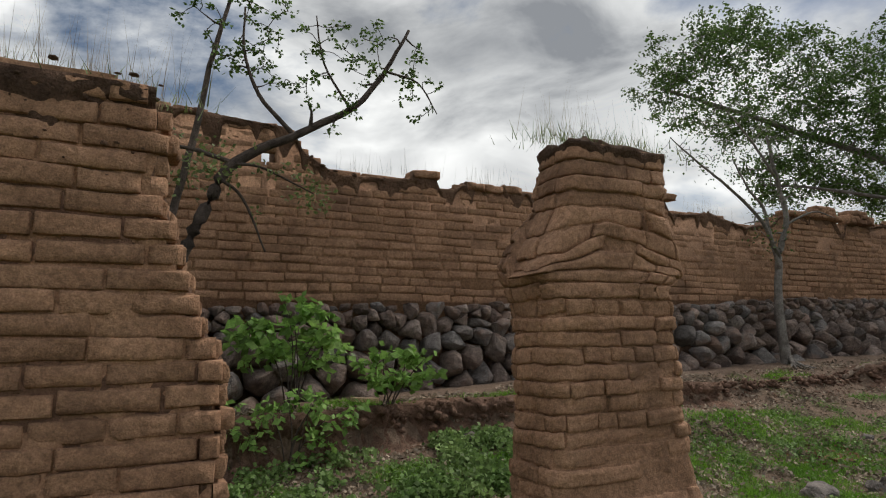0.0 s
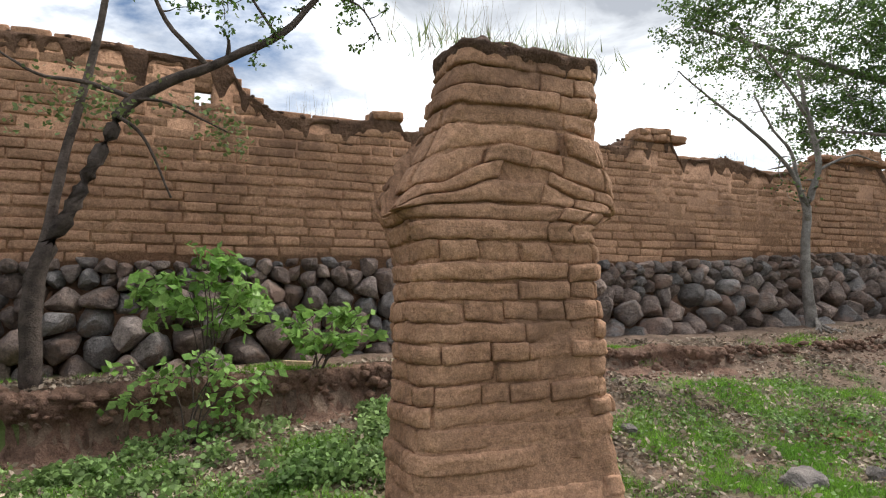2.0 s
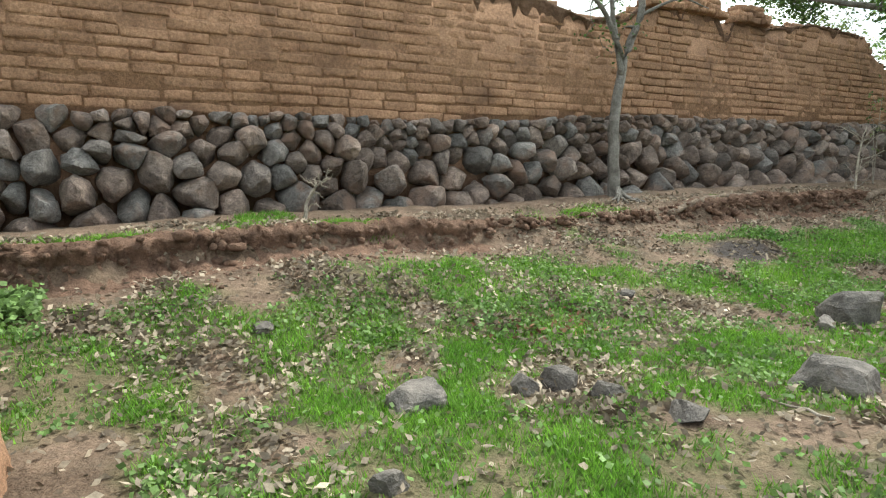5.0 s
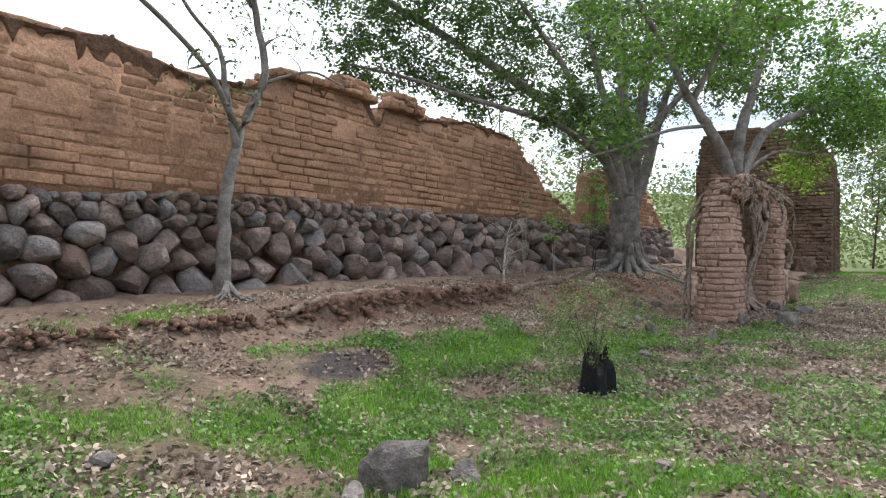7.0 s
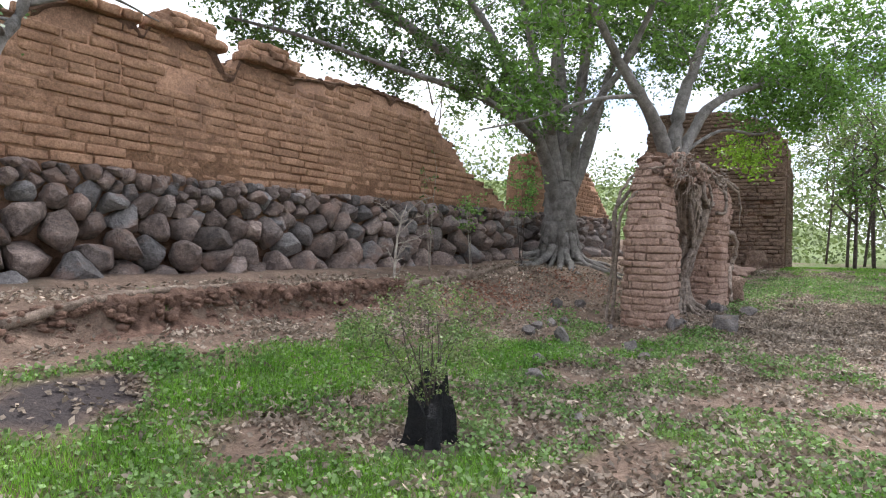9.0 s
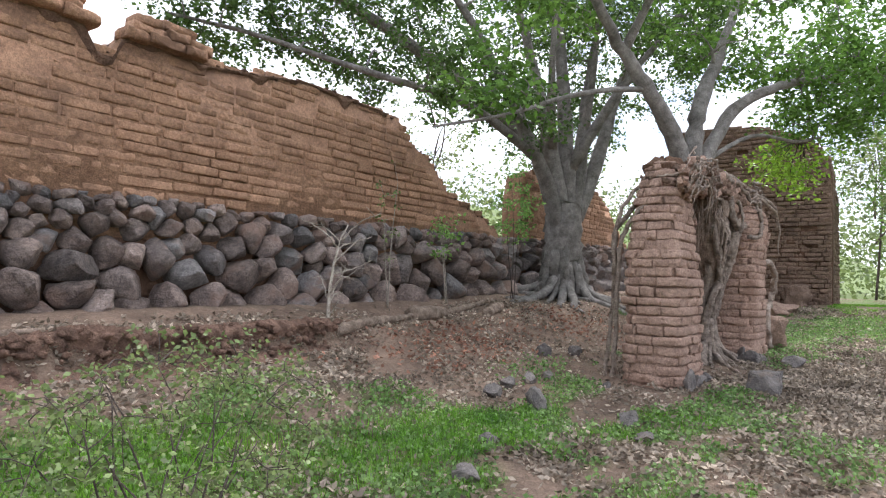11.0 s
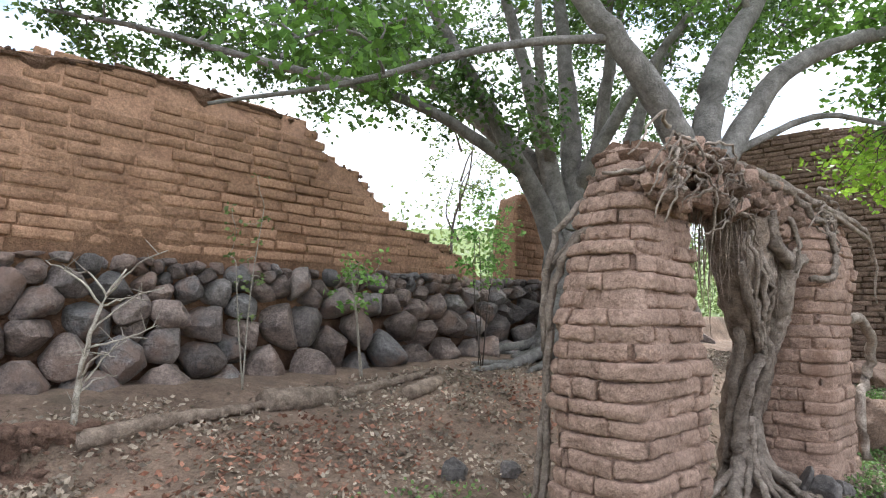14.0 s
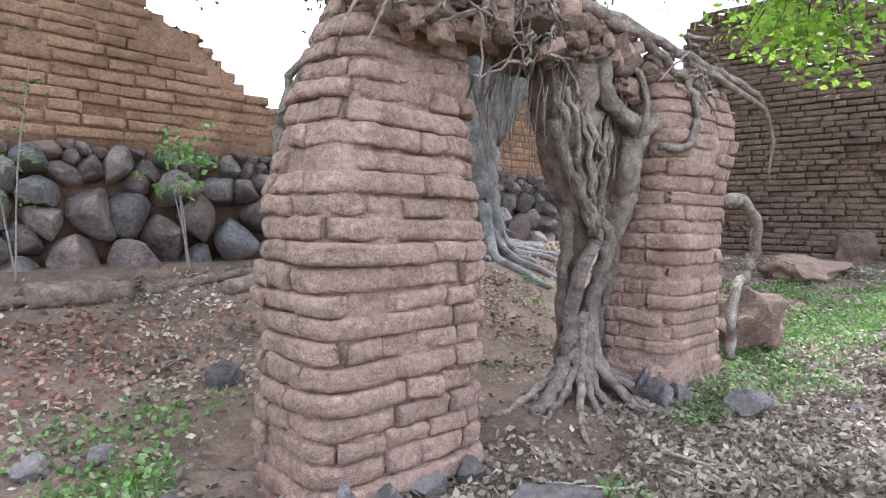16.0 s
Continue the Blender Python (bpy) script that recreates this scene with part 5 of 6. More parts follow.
# ---- the arch between the pillars, wrapped in roots ----
def arch():
    a = tagged(new("adobe_lintel"), "crumbling adobe lintel tangled with exposed fig roots", "lintel")
    a.matrix_basis = place(0, 0, 0)
    r = random.Random(77)
    line = ((15.2, 2.72), (15.6, 2.98), (16.4, 3.05), (17.2, 3.02), (18.0, 2.88), (18.6, 2.78), (19.0, 2.66))

    def top(x):
        return float(np.interp(x, [p[0] for p in line], [p[1] for p in line]))
    body = Bag()
    x = 16.15
    while x < 18.9:
        v, f = rock_mesh(int(x * 50), 3, 0.3)
        h = 0.24 if 16.1 < x < 17.5 else 0.3
        c = Vector((x, -(4.68 + 0.04 * (x - 15)) + r.uniform(-0.04, 0.04), top(x) - h * 0.85))
        body.add([c + Vector((p[0] * 0.34, p[1] * 0.40, p[2] * h)) for p in v], f)
        x += 0.22
    child("body", mesh_of("body", body.v, body.f, ADOBE_GREY_SHADED), a)
    for _ in range(110):
        x = r.uniform(15.3, 18.95)
        y = -(5.02 + 0.05 * (x - 15)) + r.uniform(0.0, 0.12)
        z = top(x) - r.uniform(0.0, 0.42)
        child("brick", r.choice(BRICKS_PALE), a, pose(x, y, z, r.uniform(-25, 25), r.uniform(-25, 25), r.uniform(-35, 35)) @ Matrix.Diagonal((r.uniform(0.14, 0.26), 0.8, r.uniform(0.08, 0.12), 1)))
    spots = []
    for _ in range(420):
        x = r.uniform(15.3, 19.0)
        spots.append(((x, -(5.05 + 0.05 * (x - 15)) + r.uniform(-0.03, 0.7), top(x) + r.uniform(-0.4, 0.0)), r.uniform(0.025, 0.085)))
    clods(a, spots, ADOBE_GREY_SHADED, 12, "broken adobe lumps")
    roots = tagged(new("fig_roots"), "pale twisted aerial roots gripping the arch and reaching the ground", "roots")
    n = [0]

    def settle(q):
        """The stem between the pillars leans back towards its foot."""
        w = float(smooth(2.3, 0.4, q[2]) * smooth(15.4, 16.2, q[0])) if q[0] < 18 else 0.0
        return q[0] + 0.68 * w, q[1] - 0.4 * w, q[2]

    def root(pts, r0, r1, wob=0.02):
        n[0] += 1
        ln = bend(sd_pts([settle(q) for q in pts]), 5, wob, n[0])
        child("root", mesh_of("root", *tube(ln, taper(len(ln), r0, r1), 7, 0.1, n[0]), ROOT), roots)
    g = gz(17.8, 4.7)
    inner = bend(sd_pts([settle(q) for q in ((17.1, 4.86, 2.75), (17.1, 4.88, 2.3), (17.12, 4.9, 1.9), (17.2, 4.92, 1.55), (17.12, 4.92, 1.1), (17.1, 4.95, 0.5), (17.12, 4.95, 0.0))]), 4, 0.02, 3)
    child("heartwood", mesh_of("heartwood", *tube(inner, list(np.interp(np.linspace(0, 1, len(inner)), (0, 0.15, 0.35, 0.5, 0.75, 1), (0.24, 0.25, 0.16, 0.09, 0.12, 0.2))), 16, 0.14, 4), ROTWOOD), roots, label="hollow brown wood behind the roots")
    # two stems fuse below the knot and part again towards the ground
    root([(18.14, 5.3, 2.71), (18.19, 5.32, 2.61), (17.99, 5.26, 2.44), (17.74, 5.15, 2.28), (17.63, 5.1, 2.06), (17.68, 5.08, 1.9), (17.58, 5.06, 1.66), (17.46, 5.05, 1.45), (17.45, 5.05, 1.16), (17.38, 5.05, 0.83), (17.45, 5.06, 0.4), (17.5, 5.08, g - 0.05)], 0.05, 0.1, 0.012)
    root([(17.68, 5.08, 2.25), (17.62, 5.08, 2.0), (17.64, 5.06, 1.8), (17.5, 5.05, 1.45), (17.42, 5.04, 1.0)], 0.11, 0.07, 0.012)
    root([(16.75, 5.0, 2.25), (16.97, 5.05, 1.84), (17.22, 5.06, 1.57), (17.16, 5.08, 1.41), (16.99, 5.07, 1.23), (16.91, 5.07, 0.96), (16.8, 5.09, 0.6), (16.55, 5.15, g + 0.06), (16.2, 5.25, g - 0.02)], 0.04, 0.075, 0.012)
    root([(17.0, 5.02, 1.95), (17.2, 5.05, 1.66), (17.38, 5.07, 1.5), (17.32, 5.09, 1.29), (17.19, 5.09, 1.05), (17.1, 5.1, 0.78), (17.06, 5.12, 0.4), (17.0, 5.2, g - 0.04)], 0.045, 0.085, 0.012)
    root([(17.47, 5.04, 1.57), (17.32, 5.08, 1.41), (17.36, 5.09, 1.08), (17.28, 5.1, 0.75), (17.3, 5.12, 0.35), (17.34, 5.2, g - 0.04)], 0.05, 0.055, 0.015)
    root([(17.12, 5.12, 2.7), (17.17, 5.14, 2.43), (17.45, 5.15, 2.33), (17.72, 5.12, 2.24)], 0.065, 0.06, 0.012)
    root([(17.05, 4.9, 2.0), (17.02, 4.95, 1.5), (16.97, 4.95, 1.1), (16.93, 4.95, 0.5), (16.8, 4.95, g)], 0.05, 0.05, 0.02)
    for k in range(11):          # feet running out over the earth
        a = -0.5 + 2.3 * k / 10 + r.uniform(-0.1, 0.1)
        L = r.uniform(0.5, 1.1)
        ws, wd = -math.sin(a), math.cos(a)
        pts = [(17.62 + ws * 0.08, 4.74 + wd * 0.06, r.uniform(0.5, 0.95)), (17.62 + ws * 0.2, 4.74 + wd * 0.16, g + 0.22)]
        for q in (0.5, 0.8, 1.0):
            s_, d_ = 17.62 + ws * (0.1 + L * q) + r.uniform(-0.06, 0.06), 4.74 + wd * (0.1 + L * q) * 0.8 + r.uniform(-0.05, 0.05)
            pts.append((s_, d_, gz(s_, d_) + 0.05 * (1.05 - q)))
        ln = bend(sd_pts(pts), 5, 0.012, 60 + k)
        child("root", mesh_of("root", *tube(ln, taper(len(ln), r.uniform(0.035, 0.06), 0.014), 7, 0.1, k), ROOT), roots)
    for k in range(9):          # thin ribs on the hollow wood
        a0 = -1 + k / 4
        root([(17.1 + 0.36 * a0, 5.04, 2.5 + r.uniform(-0.1, 0.1)), (17.12 + 0.25 * a0, 5.12 - 0.1 * a0 * a0, 2.1), (17.17 + 0.14 * a0, 5.09 - 0.05 * a0 * a0, 1.75), (17.22 + 0.08 * a0, 5.05, 1.5)], r.uniform(0.015, 0.035), 0.02, 0.03)
    bulge, faces = rock_mesh(9, 3, 0.3)
    knot = at(17.72, 5.1, 2.3)
    child("knot", mesh_of("knot", [knot + Vector((p[0] * 0.15, p[1] * 0.13, p[2] * 0.15)) for p in bulge], faces, ROOT), roots, label="gnarled pale root knot")
    # loops above the knot and along the front
    root([(17.1, 5.02, 3.0), (17.5, 5.15, 2.95), (17.85, 5.25, 2.78), (18.05, 5.4, 2.5), (17.95, 5.4, 2.2), (17.7, 5.28, 2.15)], 0.04, 0.03)
    root([(16.8, 5.0, 3.05), (17.4, 5.1, 3.02), (18.2, 5.25, 2.9), (18.9, 5.4, 2.8), (19.6, 5.4, 2.72), (19.95, 5.35, 2.45)], 0.05, 0.015)
    root([(18.2, 5.25, 2.86), (19.0, 5.42, 2.72), (19.7, 5.42, 2.6), (19.9, 5.4, 2.0)], 0.035, 0.01)
    root([(17.0, 4.95, 3.06), (16.5, 4.98, 3.02), (15.9, 4.98, 2.95), (15.45, 4.9, 2.8), (15.1, 4.7, 2.72)], 0.03, 0.012)
    root([(16.1, 4.93, 2.95), (15.75, 4.98, 2.82), (15.48, 4.93, 2.64), (15.3, 4.65, 2.46), (15.2, 4.36, 2.2), (15.22, 4.2, 1.8), (15.26, 4.14, 0.8), (15.24, 4.1, 0.05)], 0.028, 0.032)
    root([(16.3, 4.5, 3.0), (15.45, 4.3, 2.6), (15.28, 4.16, 2.2), (15.3, 4.1, 1.5)], 0.025, 0.03)
    root([(15.6, 4.4, 2.55), (15.36, 4.1, 2.1), (15.36, 4.08, 1.6), (15.34, 4.05, 0.8), (15.25, 4.0, 0.08)], 0.035, 0.025)
    root([(18.9, 5.3, 1.82), (19.35, 5.35, 1.8), (19.7, 5.35, 1.5), (19.65, 5.3, 1.15), (19.3, 5.3, 0.9), (19.1, 5.38, 0.4)], 0.055, 0.05)
    root([(17.3, 5.05, 2.9), (17.6, 5.2, 2.6), (17.55, 5.2, 2.2)], 0.03, 0.02)
    for k in range(85):          # small crossing roots
        s0 = r.uniform(15.2, 18.9)
        d0 = 5.06 - 0.06 * (s0 - 16) + (0.35 if s0 > 17.8 else 0)
        z0 = r.uniform(2.55, 3.02)
        e = r.uniform(-0.6, 0.6)
        root([(s0, d0, z0), (s0 + e * 0.5, d0 + 0.08, z0 + r.uniform(-0.12, 0.05)), (s0 + e, d0 + 0.02, z0 - r.uniform(0.05, 0.35))], r.uniform(0.008, 0.022), 0.005)
    hair = Bag()
    for k in range(260):          # hanging hair roots
        s0 = r.choice((r.uniform(16.2, 17.9), r.uniform(17.2, 17.6)))
        d0, z0 = 5.0 + r.uniform(-0.3, 0.1), r.uniform(2.3, 2.9)
        L = r.uniform(0.2, 0.75)
        hair.add(*tube(bend(sd_pts([(s0, d0, z0), (s0 + r.uniform(-0.08, 0.08), d0, z0 - L / 2), (s0 + r.uniform(-0.12, 0.12), d0, z0 - L)]), 3), taper(7, 0.006, 0.002), 4))
    tagged(child("hair_root_fringe", mesh_of("hair_root_fringe", hair.v, hair.f, ROTWOOD), roots), "hanging brown hair roots", kind="stuff")


arch()


# ---- rocks ----
def block_mesh(seed):
    """A broken block: flat top and sides, worn edges."""
    r = random.Random(seed)
    bm = bmesh.new()
    bmesh.ops.create_cube(bm, size=2)
    bmesh.ops.subdivide_edges(bm, edges=bm.edges[:], cuts=6, use_grid_fill=True)
    cuts = [(Vector((r.gauss(0, 1), r.gauss(0, 1), r.gauss(0.3, 0.7))).normalized(), r.uniform(0.95, 1.2)) for _ in range(9)]
    for v in bm.verts:
        for n, h in cuts:
            k = v.co.dot(n)
            if k > h:
                v.co -= n * (k - h)
        v.co.x *= 1 - 0.12 * v.co.z
        v.co *= 1 + 0.10 * noise.noise(v.co * 1.3 + Vector((seed, 0, 0))) + 0.05 * noise.noise(v.co * 4 + Vector((0, seed, 0)))
    bm.verts.index_update()
    out = [tuple(v.co) for v in bm.verts], [tuple(v.index for v in f.verts) for f in bm.faces]
    bm.free()
    return out


def rock(s, d, size, seed, label, mat=ROCK, sink=0.3, turn=0):
    v, f = block_mesh(seed) if "block" in label or label.startswith("large") or "angular" in label else rock_mesh(seed, 3, 0.14, 12) if mat is ROCK else rock_mesh(seed, 4, 0.3, 9)
    ob = new("rock", mesh_of("rock", v, f, mat, mat is not ROCK))
    ob.matrix_basis = place(s, d, gz(s, d) + size[2] * (0.9 - sink * 1.6), turn) @ Matrix.Diagonal((*size, 1))
    tagged(ob, label, "rock", "loose rocks")


ROCKS = (
    (1.75, 4.4, (0.16, 0.12, 0.09), "dark angular rock lying in the grass"), (1.2, 5.2, (0.11, 0.09, 0.08), "small grey rock lying in the grass"),
    (2.42, 4.55, (0.14, 0.12, 0.08), "grey rock half sunk in turf"), (2.68, 4.6, (0.16, 0.12, 0.10), "grey rock half sunk in turf"), (2.78, 4.9, (0.17, 0.13, 0.09), "grey rock half sunk in turf"), (2.88, 5.4, (0.17, 0.13, 0.06), "pale flat stone in the grass"),
    (3.98, 5.55, (0.2, 0.15, 0.13), "dark block with a flat grey top"), (5.8, 4.75, (0.21, 0.18, 0.2), "large brown-grey boulder on a bare patch"), (5.4, 4.75, (0.13, 0.1, 0.09), "small grey stone beside the boulder"), (6.2, 5.05, (0.2, 0.14, 0.08), "flat brown stone beside the boulder"),
    (1.2, 3.0, (0.18, 0.1, 0.05), "flat grey stone in the grass"), (4.6, 3.3, (0.13, 0.1, 0.06), "dark stone in the leaf litter"), (4.6, 6.0, (0.13, 0.1, 0.05), "flat reddish stone in the grass"), (4.75, 6.3, (0.14, 0.09, 0.05), "flat reddish stone in the grass"), (5.1, 6.4, (0.13, 0.12, 0.1), "pale rough stone in the grass"),
    (13.4, 4.0, (0.15, 0.14, 0.17), "rounded dark grey rock in weeds"), (13.3, 3.5, (0.19, 0.13, 0.1), "brown-grey rock in weeds"), (13.75, 3.45, (0.13, 0.11, 0.11), "dark grey rock in weeds"), (13.35, 5.0, (0.13, 0.11, 0.12), "dark grey rock in sparse grass"), (12.9, 5.3, (0.15, 0.1, 0.07), "flat dark rock in sparse grass"),
    (14.2, 3.5, (0.12, 0.1, 0.09), "small dark rock on bare earth"), (14.5, 3.6, (0.11, 0.09, 0.07), "small tan stone on bare earth"), (14.6, 4.3, (0.08, 0.07, 0.06), "small grey stone on bare earth"), (15.65, 5.8, (0.2, 0.17, 0.17), "large angular grey rock before the pillar"),
    (15.5, 3.0, (0.2, 0.15, 0.12), "blue-grey rock in fallen leaves"), (15.9, 3.3, (0.13, 0.1, 0.1), "dark rock in fallen leaves"), (18.15, 5.8, (0.24, 0.17, 0.13), "dark rounded rock in the grass"), (18.9, 6.4, (0.15, 0.1, 0.05), "flat grey stone in fallen leaves"),
    (17.75, 5.3, (0.15, 0.12, 0.13), "dark rock against the fig roots"), (17.95, 5.4, (0.13, 0.1, 0.11), "dark rock against the fig roots"), (18.1, 5.25, (0.14, 0.1, 0.12), "dark rock against the fig roots"), (17.85, 5.15, (0.2, 0.09, 0.17), "dark rock against the fig roots"),
    (15.05, 5.1, (0.1, 0.08, 0.2), "pale upright stone at the pillar's foot"), (15.3, 5.12, (0.14, 0.1, 0.1), "stone at the pillar's foot"), (15.6, 5.12, (0.15, 0.1, 0.09), "stone at the pillar's foot"), (15.9, 5.1, (0.14, 0.1, 0.1), "stone at the pillar's foot"),
    (-0.55, 4.85, (0.2, 0.12, 0.09), "stone at the pillar's foot"), (-0.25, 4.7, (0.17, 0.12, 0.08), "stone at the pillar's foot"), (-0.9, 4.9, (0.15, 0.1, 0.07), "stone at the pillar's foot"),
    (9.9, 5.6, (0.1, 0.08, 0.05), "small dark stone in weeds"), (11.2, 4.6, (0.16, 0.12, 0.08), "dark stone in leaf litter"), (12.0, 4.3, (0.12, 0.1, 0.07), "small dark stone in leaf litter"), (-0.7, 2.0, (0.2, 0.12, 0.1), "reddish stone below the bank"), (7.1, 6.1, (0.1, 0.08, 0.05), "small grey stone in the grass"),
)
for k, (s, d, size, text) in enumerate(ROCKS):
    rock(s, d, size, 500 + k, text, ROCK, 0.3, (k * 47) % 360)
rock(20.2, 5.15, (0.46, 0.4, 0.42), 601, "lumpy heap of collapsed adobe", ADOBE_GREY_SHADED, 0.3, 20)
rock(20.9, 4.9, (0.36, 0.34, 0.26), 602, "lumpy heap of collapsed adobe", ADOBE_GREY_SHADED, 0.3, 60)
rock(24.4, 4.6, (1.2, 0.5, 0.3), 603, "pale eroded ledge of adobe", ADOBE_PALE, 0.3, -10)
rock(26.4, 4.9, (0.5, 0.4, 0.42), 604, "broken adobe lump at the house wall", ADOBE_GREY_SHADED, 0.3, 10)


def stump():
    t = tagged(new("burnt_stump"), "jagged charred black tree stump", "stump")
    r = random.Random(9)
    v, f, n = [], [], 14
    z0 = gz(8.86, 4.87) - 0.06
    for i, (h, q) in enumerate(((0, 0.23), (0.1, 0.18), (0.26, 0.165), (0.42, 0.15))):
        for k in range(n):
            a = 2 * math.pi * k / n
            rr = q * (1 + 0.22 * math.sin(k * 2.4) + r.uniform(-0.12, 0.12))
            top = (0.1 * math.cos(a - 0.6) + r.uniform(-0.1, 0.08)) if i == 3 else 0
            v.append((math.cos(a) * rr, math.sin(a) * rr, h + top))
    for k in range(n):
        v.append((math.cos(2 * math.pi * k / n) * 0.09, math.sin(2 * math.pi * k / n) * 0.09, 0.3 + r.uniform(-0.05, 0.08)))
    for i in range(4):
        for k in range(n):
            k2 = (k + 1) % n
            f.append((i * n + k, i * n + k2, (i + 1) * n + k2, (i + 1) * n + k))
    f.append(tuple(range(4 * n, 5 * n)))
    body = child("charred_wood", mesh_of("charred_wood", v, f, CHAR, False), t)
    t.matrix_basis = place(8.86, 4.87, z0)


stump()


def logs():
    for k, (pts, r0, r1, text) in enumerate((
            ([(12.95, 1.45, 0.86), (13.6, 1.4, 0.92), (14.3, 1.35, 0.98), (14.9, 1.25, 1.02)], 0.08, 0.03, "weathered split branch on the bank"),
            ([(14.6, 1.3, 0.9), (15.1, 1.3, 0.95), (15.4, 1.25, 0.98)], 0.12, 0.11, "short round log on the slope"),
            ([(15.6, 1.2, 1.0), (16.4, 1.1, 1.05), (17.1, 1.0, 1.1)], 0.06, 0.04, "weathered root lying on the slope"),
            ([(16.2, 1.6, 0.85), (16.8, 1.5, 0.92)], 0.09, 0.08, "short pale log on the slope"),
            ([(7.4, 1.5, 0.72), (8.3, 1.35, 0.86), (9.3, 1.25, 0.9), (9.8, 1.2, 0.9)], 0.05, 0.03, "thin fallen branch on the terrace"))):
        pts = [(s, d, gz(s, d) + r0 * 0.6) for s, d, z in pts]
        ln = bend(sd_pts(pts), 7, 0.014, k)
        me = mesh_of("log", *tube(ln, taper(len(ln), r0, r1), 13, 0.13, k), ROTWOOD)
        ob = new("fallen_branch", me)
        tagged(ob, text, "log")
    r = random.Random(3)
    for k in range(14):
        s, d = r.choice(((3.3, 6.1), (3.6, 5.9), (13.0, 4.8), (12.6, 4.9), (16.6, 5.6), (14.5, 4.6), (8.0, 5.6), (-1.6, 5.3)))
        s, d = s + r.uniform(-0.4, 0.4), d + r.uniform(-0.3, 0.3)
        a, L = r.uniform(0, 6.3), r.uniform(0.2, 0.5)
        p = [(s + math.cos(a) * L * q, d + math.sin(a) * L * q + 0.05 * math.sin(q * 4), 0) for q in (0, 0.5, 1)]
        p = [(x, y, gz(x, y) + 0.025) for x, y, _ in p]
        ln = bend(sd_pts(p), 3, 0.01, k)
        tagged(new("fallen_twig", mesh_of("fallen_twig", *tube(ln, taper(len(ln), 0.012, 0.005), 5), TWIG)), "dry pale twig lying on the ground", "twig", "fallen twigs")
    bm = bmesh.new()
    bmesh.ops.create_cube(bm, size=1)
    bmesh.ops.bevel(bm, geom=bm.edges[:], offset=0.04, segments=1)
    me = bpy.data.meshes.new("plank")
    bm.to_mesh(me)
    bm.free()
    me.materials.append(PLANK)
    ob = new("wood_offcut", me)
    ob.matrix_basis = place(-1.6, 1.0, gz(-1.6, 1.0) + 0.04, 8) @ pose(0, 0, 0, 0, 5, 0) @ Matrix.Diagonal((0.32, 0.14, 0.05, 1))
    tagged(ob, "pale sawn wood offcut lying on the bank", "wood")


logs()


# ---- the broken edge of the terrace ----
def bank_edge(s):
    return 1.42 + 0.16 * float(vnoise(np.array(s * 1.3), np.array(3.3), 5)) + 0.07 * float(vnoise(np.array(s * 4.0), np.array(1.1), 6))


def earth_bank():
    r = random.Random(17)
    for lo, hi in ((-7.0, 4.7), (7.7, 13.4)):
        v, f, s, n = [], [], lo, 0
        while s < hi:
            e = bank_edge(s)
            fade = float(smooth(lo - 0.01, lo + 0.5, s) * smooth(hi + 0.01, hi - 0.6, s))
            zt, zb = gz(s, e - 0.3), gz(s, e + 0.34)
            h = zt - zb
            w = noise.noise(Vector((s * 2.5, 0, 4))) * 0.06
            prof = ((-0.34, zt - 0.03), (-0.14, zt + 0.015), (0.0 + w, zt + 0.03 * fade - 0.02), (0.075 + w, zt - 0.04), (0.07 + w, zt - 0.28 * h), (0.03 + w, zt - 0.5 * h), (0.07 + w, zt - 0.72 * h), (0.15 + w, zb + 0.06), (0.26, zb + 0.015), (0.40, zb - 0.05))
            for k, (dd, z) in enumerate(prof):
                q = 0.045 if 1 < k < 8 else 0.012
                p = at(s + r.uniform(-0.015, 0.015), e + dd + r.uniform(-q, q), z + r.uniform(-q, q) * 0.7 - 0.12 * (1 - fade))
                v.append(tuple(p))
            s += 0.045
            n += 1
        m = len(prof)
        for i in range(n - 1):
            for k in range(m - 1):
                f.append((i * m + k, i * m + k + 1, (i + 1) * m + k + 1, (i + 1) * m + k))
        tagged(new("earth_bank", mesh_of("earth_bank", v, f, BANK)), "raw broken edge of red-brown earth", "bank", kind="structure")
    lumps = []
    for _ in range(900):
        s = r.choice((r.uniform(-6, 4.6), r.uniform(7.8, 13.3), r.uniform(4.6, 8)))
        lumps.append((at(s, bank_edge(s) + r.uniform(-0.05, 0.16), gz(s, bank_edge(s) - 0.1) - r.uniform(-0.02, 0.3)), r.uniform(0.025, 0.08)))
    crumbs = tagged(new("fallen_clods"), "crumbled clods of red-brown earth below the bank", "clods", kind="stuff")
    spots = []
    for _ in range(700):
        s = r.uniform(-6, 13.4)
        d = bank_edge(s) + abs(r.gauss(0.3, 0.25))
        spots.append((at(s, d, gz(s, d)), r.uniform(0.012, 0.04)))
    clods(crumbs, spots + lumps, BANK, 18, "crumbling red-brown clods")


BANK = material("bank_earth", (0.12, 0.07, 0.05), (0.28, 0.168, 0.12), 6.0, 0.95, 1.0, 60, vary=0.4, coords="World", bump_scale=18)
earth_bank()


# ---- turf, weeds, litter ----
def scatter(n, seed, s_lim, d_lim, weight):
    r = np.random.default_rng(seed)
    s, d = r.uniform(*s_lim, n), r.uniform(*d_lim, n)
    ok = r.uniform(0, 1, n) < weight(s, d)
    s, d = s[ok], d[ok]
    return np.stack((s * CA + d * SA, 9.17 + s * SA - d * CA, ground_z(s, d)), -1)


